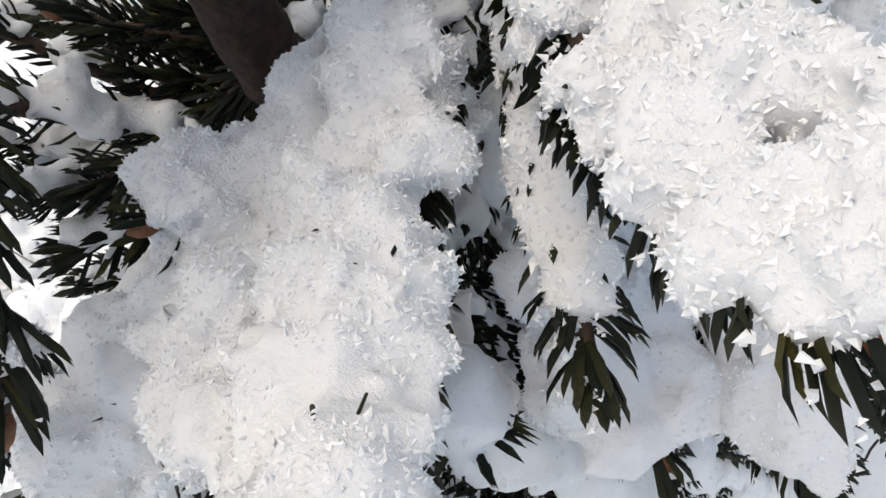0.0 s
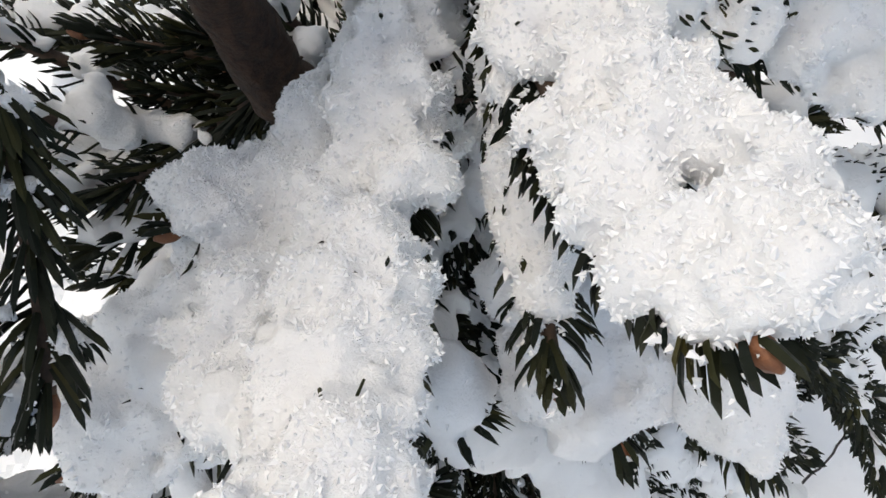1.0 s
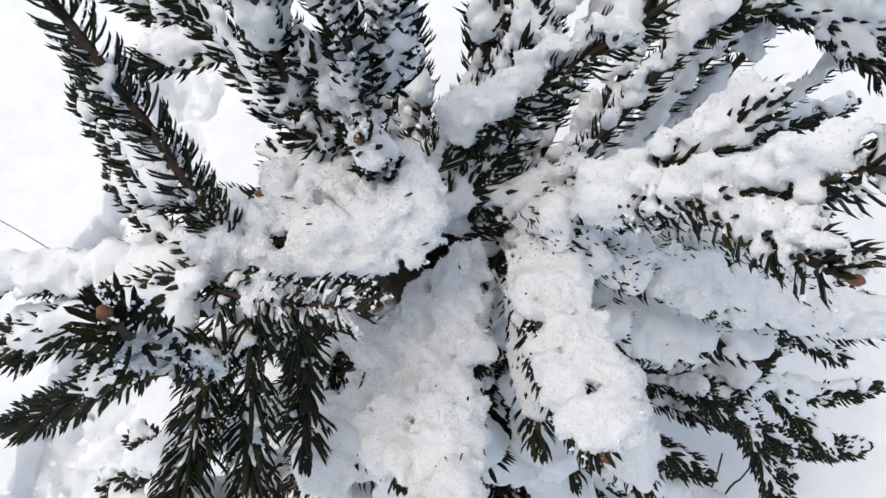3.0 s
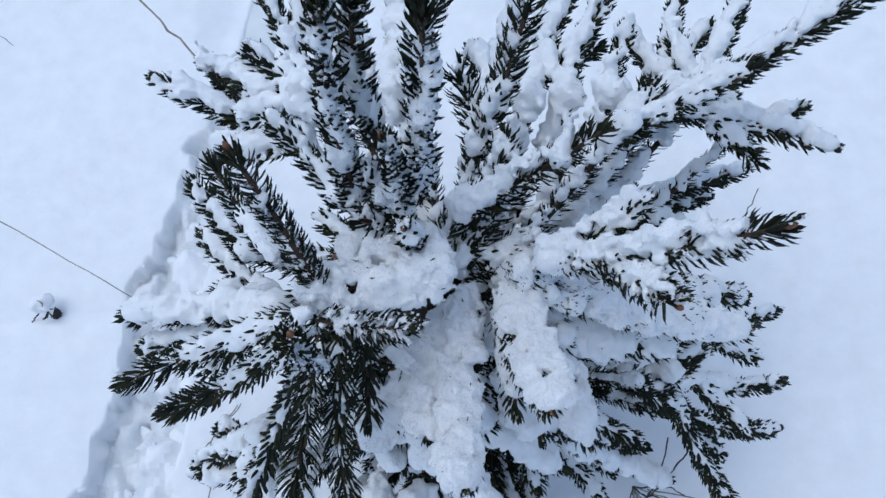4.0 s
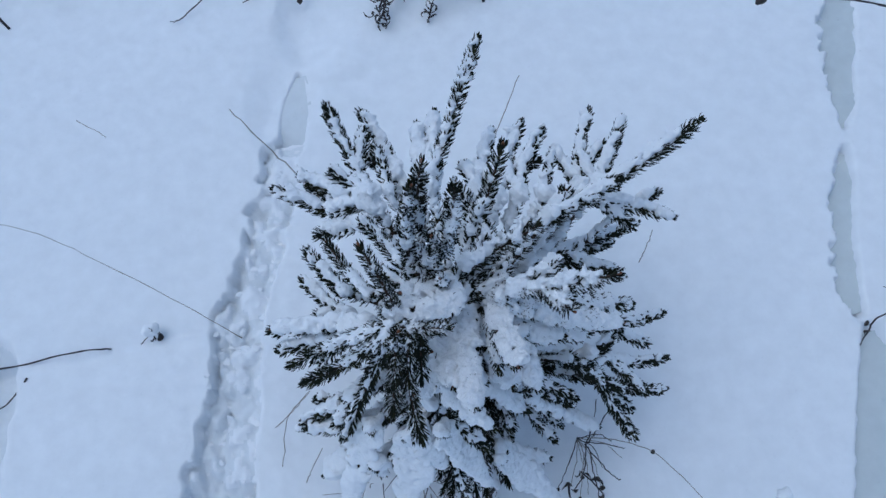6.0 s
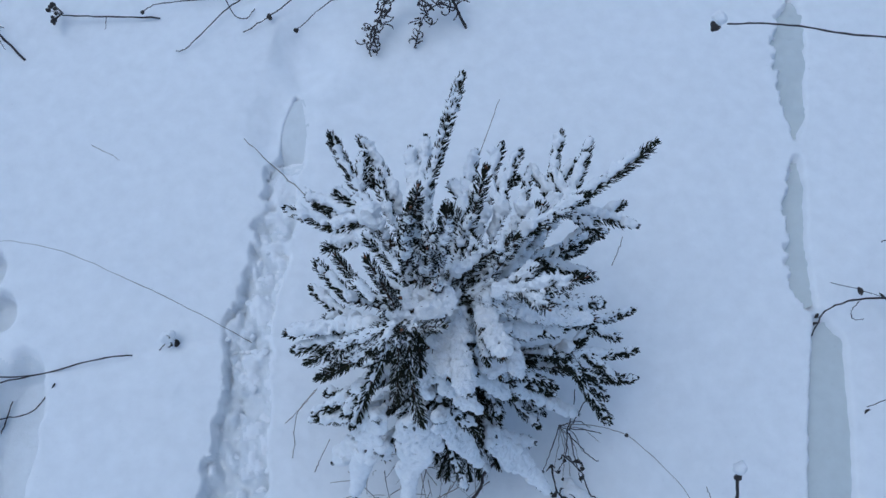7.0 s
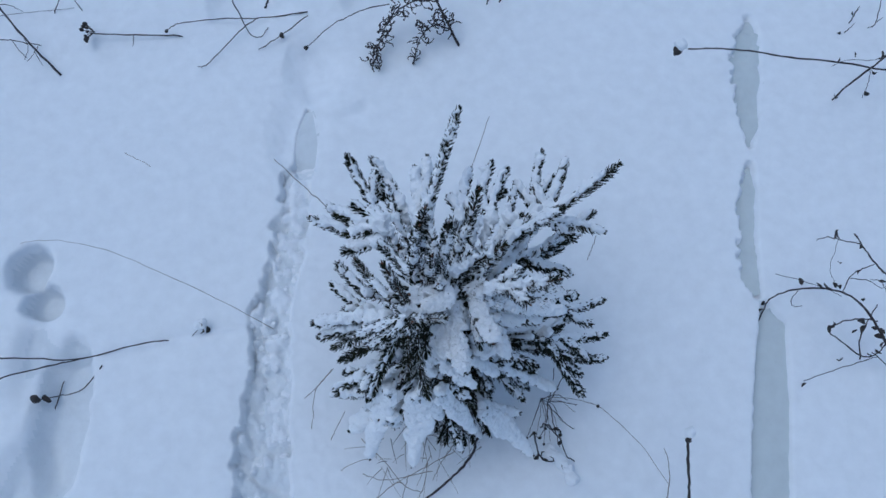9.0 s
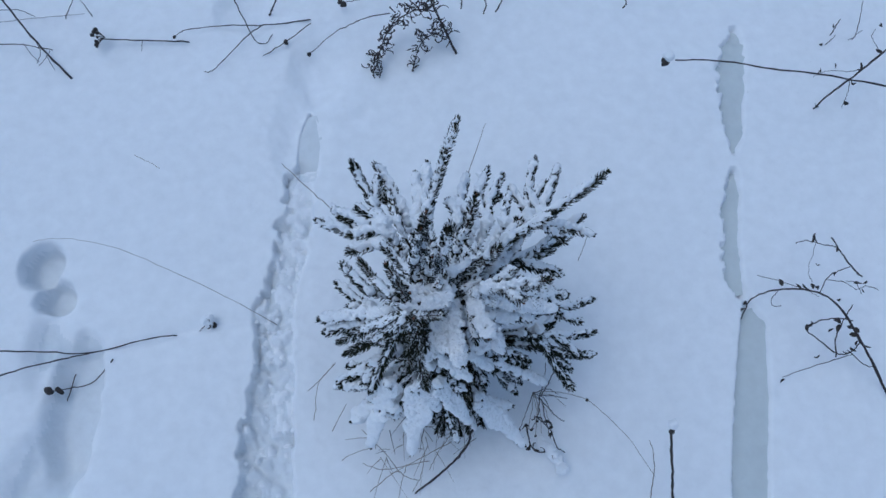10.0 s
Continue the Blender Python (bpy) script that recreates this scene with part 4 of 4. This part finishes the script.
stalk("leaning_stem", "thick brown stem leaning over the snow", "weed", [([(-0.817, 1.333, 0.100), (-0.789, 1.284, 0.067), (-0.734, 1.185, 0.033), (-0.666, 1.084, -0.000)], 0.0022, 0.0030), ([(-0.732, 1.186, 0.050), (-0.718, 1.144, 0.040), (-0.731, 1.118, 0.030)], 0.0010, 0.0007), ([(-0.699, 1.151, 0.030), (-0.716, 1.130, 0.025), (-0.732, 1.120, 0.020)], 0.0010, 0.0007), ([(-0.710, 1.141, 0.030), (-0.698, 1.105, 0.015)], 0.0010, 0.0007)], DRY, group="dry stems in the snow")
stalk("side_stem", "slim brown stem reaching across the snow", "weed", [([(-0.848, 1.205, 0.020), (-0.779, 1.190, 0.023), (-0.738, 1.171, 0.027), (-0.694, 1.151, 0.030)], 0.0018, 0.0012), ([(-0.768, 1.192, 0.020), (-0.751, 1.160, 0.015), (-0.736, 1.139, 0.010)], 0.0010, 0.0007)], DRY, group="dry stems in the snow")
stalk("far_stem", "faint thin stem on the snow", "weed", [([(-0.851, 1.311, 0.015), (-0.782, 1.299, 0.015), (-0.741, 1.271, 0.015)], 0.0013, 0.0010), ([(-0.841, 1.277, 0.008), (-0.759, 1.273, 0.008), (-0.621, 1.259, 0.008)], 0.0009, 0.0006)], DRY, group="dry stems in the snow")
stalk("short_stem", "short brown stem standing out of the snow", "weed", [([(-0.673, 1.262, 0.000), (-0.626, 1.285, 0.050)], 0.0016, 0.0010)], DRY, group="dry stems in the snow")
stalk("short_stem", "short brown stem standing out of the snow", "weed", [([(-0.606, 1.255, 0.000), (-0.618, 1.274, 0.050)], 0.0014, 0.0010)], DRY, group="dry stems in the snow")
stalk("seed_stem", "slim stem with a small dark seed head", "weed", [([(-0.092, 1.028, 0.020), (-0.024, 1.057, 0.030), (0.020, 1.065, 0.040), (0.064, 1.070, 0.050), (0.119, 1.064, 0.060)], 0.0011, 0.0018)], DRY, buds=[(-0.092, 1.028, 0.020, 0.0060)], group="dry stems in the snow")
stalk("hooked_stem", "dark stem stump with a clump of withered leaf", "weed", [([(-0.174, 1.179, 0.000), (-0.161, 1.177, 0.025), (-0.132, 1.199, 0.050)], 0.0030, 0.0026)], DRY, group="dry stems in the snow")
stalk("snowy_flower_stalk", "long dark stalk whose flower head carries snow", "weed", [([(0.679, 0.710, 0.207), (0.732, 0.700, 0.207), (0.802, 0.681, 0.205), (0.895, 0.652, 0.200), (0.990, 0.621, 0.190), (1.131, 0.582, 0.160), (1.347, 0.553, 0.080), (1.516, 0.545, 0.000)], 0.0018, 0.0028)], DRY, buds=[(0.661, 0.711, 0.205, 0.0110)], cap=(0.664, 0.712, 0.222, 0.0120, 1.0))
stalk("leafy_twig", "dark twig with withered leaves over the snow", "weed", [([(1.064, 0.636, 0.000), (1.092, 0.648, 0.040), (1.148, 0.668, 0.080), (1.202, 0.691, 0.120), (1.294, 0.732, 0.160)], 0.0022, 0.0034), ([(1.183, 0.688, 0.070), (1.153, 0.685, 0.060), (1.101, 0.703, 0.050), (1.070, 0.700, 0.040)], 0.0011, 0.0007), ([(1.145, 0.670, 0.050), (1.138, 0.645, 0.030), (1.117, 0.616, 0.020)], 0.0011, 0.0007), ([(1.204, 0.694, 0.100), (1.203, 0.742, 0.100), (1.219, 0.762, 0.100)], 0.0010, 0.0007)], DRY, leaves=9)
stalk("dry_leaf_plant", "short stem with a folded dry leaf", "weed", [([(1.184, 0.825, 0.000), (1.196, 0.841, 0.040)], 0.0020, 0.0014), ([(1.159, 0.799, 0.005), (1.188, 0.815, 0.012)], 0.0012, 0.0008)], DRY, group="dry stems in the snow", leaves=2)
stalk("forked_stem", "pale forked stem beside a snow hollow", "weed", [([(1.223, 0.803, 0.000), (1.216, 0.792, 0.040), (1.239, 0.856, 0.080)], 0.0014, 0.0010), ([(1.240, 0.809, 0.010), (1.253, 0.811, 0.020)], 0.0010, 0.0008)], DRY, group="dry stems in the snow")
stalk("bramble", "bare arching bramble with curled dry leaves", "bramble", [([(0.729, 0.178, -0.010), (0.727, 0.197, 0.020), (0.739, 0.211, 0.050), (0.769, 0.209, 0.080), (0.816, 0.195, 0.100), (0.857, 0.174, 0.100), (0.885, 0.140, 0.090), (0.909, 0.084, 0.070), (0.934, 0.014, 0.040), (0.963, -0.045, 0.000)], 0.0014, 0.0036), ([(0.893, 0.280, 0.140), (0.908, 0.243, 0.130), (0.924, 0.209, 0.120), (0.934, 0.192, 0.120)], 0.0018, 0.0022), ([(0.822, 0.286, 0.130), (0.843, 0.283, 0.140), (0.869, 0.270, 0.140), (0.900, 0.259, 0.135)], 0.0010, 0.0014), ([(0.919, 0.217, 0.120), (0.886, 0.212, 0.120), (0.866, 0.203, 0.110), (0.847, 0.180, 0.100)], 0.0012, 0.0012), ([(0.904, 0.115, 0.080), (0.873, 0.127, 0.080), (0.836, 0.129, 0.070), (0.813, 0.121, 0.060), (0.838, 0.095, 0.050), (0.868, 0.063, 0.040), (0.894, 0.058, 0.045), (0.917, 0.074, 0.060)], 0.0017, 0.0017), ([(0.870, 0.057, 0.030), (0.873, 0.090, 0.050), (0.884, 0.113, 0.070), (0.911, 0.145, 0.090)], 0.0020, 0.0013), ([(0.774, 0.205, 0.080), (0.762, 0.194, 0.070), (0.767, 0.181, 0.060), (0.782, 0.179, 0.060)], 0.0010, 0.0007), ([(0.893, 0.064, 0.040), (0.922, 0.030, 0.030), (0.934, 0.020, 0.040)], 0.0016, 0.0012), ([(0.777, 0.262, 0.020), (0.856, 0.212, 0.030), (0.873, 0.183, 0.050)], 0.0008, 0.0008), ([(0.756, 0.042, 0.010), (0.840, 0.051, 0.012), (0.907, 0.055, 0.030)], 0.0009, 0.0009), ([(0.866, 0.203, 0.110), (0.894, 0.188, 0.120), (0.912, 0.170, 0.120), (0.935, 0.172, 0.120), (0.960, 0.160, 0.115)], 0.0010, 0.0008), ([(0.900, 0.190, 0.120), (0.915, 0.180, 0.125), (0.925, 0.160, 0.110)], 0.0009, 0.0007), ([(0.865, 0.281, 0.135), (0.862, 0.240, 0.070), (0.866, 0.212, 0.060)], 0.0006, 0.0006)], DRY, leaves=30)
stalk("snow_tipped_stalk", "straight black stalk with a snowy dead flower", "weed", [([(0.434, -0.028, 0.200), (0.441, -0.087, 0.120), (0.445, -0.137, 0.060), (0.443, -0.204, 0.000)], 0.0030, 0.0036)], DARKLEAF, buds=[(0.437, -0.026, 0.198, 0.0060), (0.445, -0.016, 0.196, 0.0070)], cap=(0.439, -0.016, 0.205, 0.0090, 1.0))
stalk("jointed_grass", "thin jointed grass stem beside the tree", "grass", [([(0.421, -0.029, 0.100), (0.427, -0.050, 0.080), (0.428, -0.080, 0.050), (0.419, -0.132, 0.000)], 0.0010, 0.0016)], STRAW, group="dry grass blades")
stalk("grass_arc", "long thin grass blade bowing over the snow", "grass", [([(0.248, 0.114, 0.050), (0.293, 0.097, 0.070), (0.338, 0.069, 0.070), (0.397, -0.009, 0.040), (0.440, -0.095, 0.000)], 0.0011, 0.0007)], STRAW, buds=[(0.333, 0.073, 0.070, 0.0030)], group="dry grass blades")
stalk("grass_arc", "long thin grass blade bowing over the snow", "grass", [([(-0.762, 0.670, 0.000), (-0.687, 0.651, 0.030), (-0.568, 0.593, 0.060), (-0.452, 0.513, 0.070), (-0.347, 0.438, 0.050), (-0.258, 0.375, 0.000)], 0.0006, 0.0011)], STRAW, group="dry grass blades")
stalk("dark_stem_pair", "two dark stems meeting low over the snow", "weed", [([(-0.856, 0.427, 0.050), (-0.745, 0.406, 0.050), (-0.650, 0.393, 0.040), (-0.524, 0.392, 0.022), (-0.470, 0.392, 0.004)], 0.0020, 0.0015), ([(-0.861, 0.361, 0.040), (-0.783, 0.373, 0.040), (-0.717, 0.383, 0.050), (-0.650, 0.393, 0.040)], 0.0020, 0.0017)], DRY)
stalk("leaf_tuft", "little tuft of withered leaf in the snow", "weed", [([(-0.399, 0.394, 0.000), (-0.399, 0.406, 0.020), (-0.400, 0.411, 0.030)], 0.0012, 0.0008), ([(-0.423, 0.393, 0.000), (-0.400, 0.399, 0.020), (-0.386, 0.398, 0.020)], 0.0011, 0.0008)], DRY, leaves=4, cap=(-0.396, 0.404, 0.026, 0.0120, 1.0))
stalk("budded_stem", "brown stem with a dark bud on the snow", "weed", [([(-0.730, 0.323, 0.030), (-0.702, 0.331, 0.021), (-0.660, 0.338, 0.013), (-0.604, 0.365, 0.004)], 0.0016, 0.0018)], DRY, buds=[(-0.732, 0.322, 0.030, 0.0110), (-0.721, 0.324, 0.030, 0.0080)], group="dry stems in the snow")
stalk("broken_stem", "broken dark stem lying in a snow hollow", "weed", [([(-0.698, 0.362, 0.010), (-0.719, 0.314, 0.000), (-0.740, 0.278, -0.010)], 0.0014, 0.0016)], DRY, group="dry stems in the snow")
stalk("broken_stem", "broken dark stem lying in a snow hollow", "weed", [([(-0.750, 0.249, -0.010), (-0.756, 0.230, -0.010), (-0.762, 0.214, -0.010)], 0.0030, 0.0024)], DRY, group="dry stems in the snow")
stalk("straw", "single pale straw lying on the snow", "grass", [([(-0.529, 0.841, 0.006), (-0.473, 0.793, 0.006)], 0.0011, 0.0008)], STRAW, group="dry grass blades")
stalk("straw", "single pale straw held by a snowy branch", "grass", [([(-0.145, 0.525, 0.419), (-0.110, 0.480, 0.406), (-0.075, 0.435, 0.392), (-0.035, 0.384, 0.377)], 0.0010, 0.0012)], STRAW, group="dry grass blades")
stalk("straw", "single pale straw held out behind the tree", "grass", [([(0.251, 0.647, 0.205), (0.192, 0.537, 0.242), (0.165, 0.487, 0.258)], 0.0009, 0.0012)], STRAW, group="dry grass blades")
stalk("straw", "single pale straw beside the tree", "grass", [([(0.416, 0.396, 0.100), (0.409, 0.380, 0.060), (0.407, 0.375, 0.020)], 0.0009, 0.0012)], STRAW, group="dry grass blades")
stalk("dry_grass", "dry pale grass blade under the snowy branches", "grass", [([(-0.139, 0.239, 0.120), (-0.181, 0.223, 0.060), (-0.217, 0.218, 0.000)], 0.0009, 0.0012)], STRAW, group="dry grass blades")
stalk("dry_grass", "dry pale grass blade under the snowy branches", "grass", [([(-0.142, 0.238, 0.120), (-0.184, 0.213, 0.070), (-0.210, 0.158, 0.000)], 0.0009, 0.0012)], STRAW, group="dry grass blades")
stalk("dry_grass", "dry pale grass blade under the snowy branches", "grass", [([(-0.132, 0.161, 0.100), (-0.158, 0.140, 0.050), (-0.178, 0.128, 0.000)], 0.0009, 0.0012)], STRAW, group="dry grass blades")
stalk("dry_grass", "dry pale grass blade under the snowy branches", "grass", [([(-0.095, 0.069, 0.100), (-0.147, 0.070, 0.030), (-0.168, 0.066, 0.000)], 0.0009, 0.0012)], STRAW, group="dry grass blades")
stalk("dry_grass", "dry pale grass blade under the snowy branches", "grass", [([(-0.024, -0.006, 0.050), (-0.045, 0.003, 0.060), (-0.065, 0.020, 0.030), (-0.123, -0.005, 0.000)], 0.0009, 0.0012)], STRAW, group="dry grass blades")
stalk("dry_grass", "dry pale grass blade under the snowy branches", "grass", [([(-0.070, -0.029, 0.000), (-0.055, 0.001, 0.040), (-0.039, 0.025, 0.100)], 0.0009, 0.0012)], STRAW, group="dry grass blades")
stalk("dry_grass", "dry pale grass blade under the snowy branches", "grass", [([(-0.077, 0.018, 0.020), (-0.017, 0.032, 0.060), (0.053, 0.048, 0.100)], 0.0009, 0.0012)], STRAW, group="dry grass blades")
stalk("dry_grass", "dry pale grass blade under the snowy branches", "grass", [([(-0.111, 0.104, 0.100), (-0.079, 0.059, 0.050), (-0.058, 0.017, 0.000)], 0.0009, 0.0012)], STRAW, group="dry grass blades")
stalk("dry_grass", "dry pale grass blade under the snowy branches", "grass", [([(0.001, 0.013, 0.000), (0.024, 0.038, 0.050), (0.057, 0.064, 0.100)], 0.0009, 0.0012)], STRAW, group="dry grass blades")
stalk("dry_grass", "dry pale grass blade under the snowy branches", "grass", [([(-0.130, 0.052, 0.000), (-0.086, 0.030, 0.020), (0.004, 0.026, 0.050)], 0.0009, 0.0012)], STRAW, group="dry grass blades")
stalk("dry_grass", "dry pale grass blade under the snowy branches", "grass", [([(-0.040, -0.022, 0.000), (-0.017, 0.004, 0.030), (-0.001, 0.038, 0.100)], 0.0009, 0.0012)], STRAW, group="dry grass blades")
stalk("dry_grass", "dry dark grass blade rising beside the tree", "grass", [([(0.254, 0.107, 0.020), (0.271, 0.127, 0.080), (0.288, 0.150, 0.120)], 0.0012, 0.0009)], DRY, group="dry grass blades")
stalk("dry_grass", "dry dark grass blade rising beside the tree", "grass", [([(0.249, 0.102, 0.020), (0.260, 0.130, 0.080), (0.265, 0.155, 0.120)], 0.0012, 0.0009)], DRY, group="dry grass blades")
stalk("dry_grass", "dry dark grass blade rising beside the tree", "grass", [([(0.252, 0.105, 0.020), (0.231, 0.061, 0.050), (0.215, 0.044, 0.030)], 0.0012, 0.0009)], DRY, group="dry grass blades")
stalk("dry_grass", "dry dark grass blade rising beside the tree", "grass", [([(0.255, 0.101, 0.020), (0.247, 0.052, 0.050), (0.250, 0.020, 0.030)], 0.0012, 0.0009)], DRY, group="dry grass blades")
stalk("dry_grass", "dry dark grass blade rising beside the tree", "grass", [([(0.250, 0.107, 0.020), (0.269, 0.059, 0.050), (0.284, 0.045, 0.040)], 0.0012, 0.0009)], DRY, group="dry grass blades")
stalk("dry_grass", "dry dark grass blade rising beside the tree", "grass", [([(0.254, 0.109, 0.020), (0.284, 0.095, 0.050), (0.300, 0.086, 0.050)], 0.0012, 0.0009)], DRY, group="dry grass blades")
stalk("root_twig", "dark dead twig with snow along it", "twig", [([(-0.036, -0.026, 0.000), (0.009, -0.006, 0.016), (0.053, 0.017, 0.032), (0.085, 0.042, 0.048), (0.097, 0.063, 0.064), (0.118, 0.075, 0.080)], 0.0022, 0.0034)], DRY, cap=(0.103, 0.070, 0.080, 0.0070, 1.0))
stalk("withered_leaves", "black withered leaves on a stem in the snow", "weed", [([(0.206, 0.054, 0.060), (0.206, 0.016, 0.047), (0.221, -0.002, 0.033), (0.252, -0.002, 0.020)], 0.0020, 0.0016), ([(0.230, 0.067, 0.050), (0.253, 0.035, 0.037), (0.258, 0.002, 0.023), (0.274, -0.011, 0.010)], 0.0016, 0.0012)], DRY, leaves=14, cap=(0.248, -0.012, 0.024, 0.0150, 2.8))
# thin stems that fan out of the snow beside the tree
for k, (x, y) in enumerate(((0.195, 0.050), (0.238, 0.035), (0.259, 0.036), (0.292, 0.105), (0.225, 0.032), (0.210, 0.041), (0.268, 0.070), (0.300, 0.078), (0.236, 0.060))):
    stalk("dry_grass", "thin dry stem fanning out of the snow", "grass", [([(x, y, 0.012), (0.5 * x + 0.121, 0.5 * y + 0.061, 0.055), (0.243, 0.119, 0.012)], 0.0007, 0.0010)], STRAW if k % 3 else DRY, buds=[(x, y, 0.012, 0.0030)] if k % 4 == 0 else (), group="stems fanning out beside the tree")
stalk("flower_stalk", "dry stalk with a brown withered flower head", "weed", [([(0.018, 1.140, 0.030), (0.060, 1.138, 0.034), (0.144, 1.133, 0.040), (0.190, 1.150, 0.030)], 0.0010, 0.0014)], DRY, buds=[(0.013, 1.138, 0.030, 0.0090), (0.006, 1.148, 0.028, 0.0070)], group="dry stems in the snow")
for points in ([(0.292, 1.105, 0.040), (0.300, 1.085, 0.035), (0.297, 1.068, 0.020)], [(0.350, 1.090, 0.045), (0.357, 1.062, 0.035), (0.349, 1.048, 0.015)], [(0.410, 1.085, 0.040), (0.396, 1.062, 0.030), (0.380, 1.050, 0.010)], [(0.690, 1.020, 0.040), (0.700, 1.000, 0.030), (0.690, 0.992, 0.020)]):
    stalk("leaf_curl", "withered leaf dried into a dark curl", "leaf", [(points, 0.0016, 0.0024)], DARKLEAF, group="dry stems in the snow")
grass_tuft(0.006, 0.095, 0.11, 0.05, 60)
curly_weed([(0.261, 0.956, 0.000), (0.243, 0.994, 0.040), (0.222, 1.026, 0.090), (0.199, 1.071, 0.160)], [(0.224, 1.022, 0.090), (0.177, 1.035, 0.090), (0.118, 1.022, 0.070), (0.082, 0.986, 0.040), (0.057, 0.940, 0.020)], [(0.241, 0.981, 0.040), (0.206, 0.982, 0.060), (0.171, 0.967, 0.040), (0.147, 0.928, 0.010)])
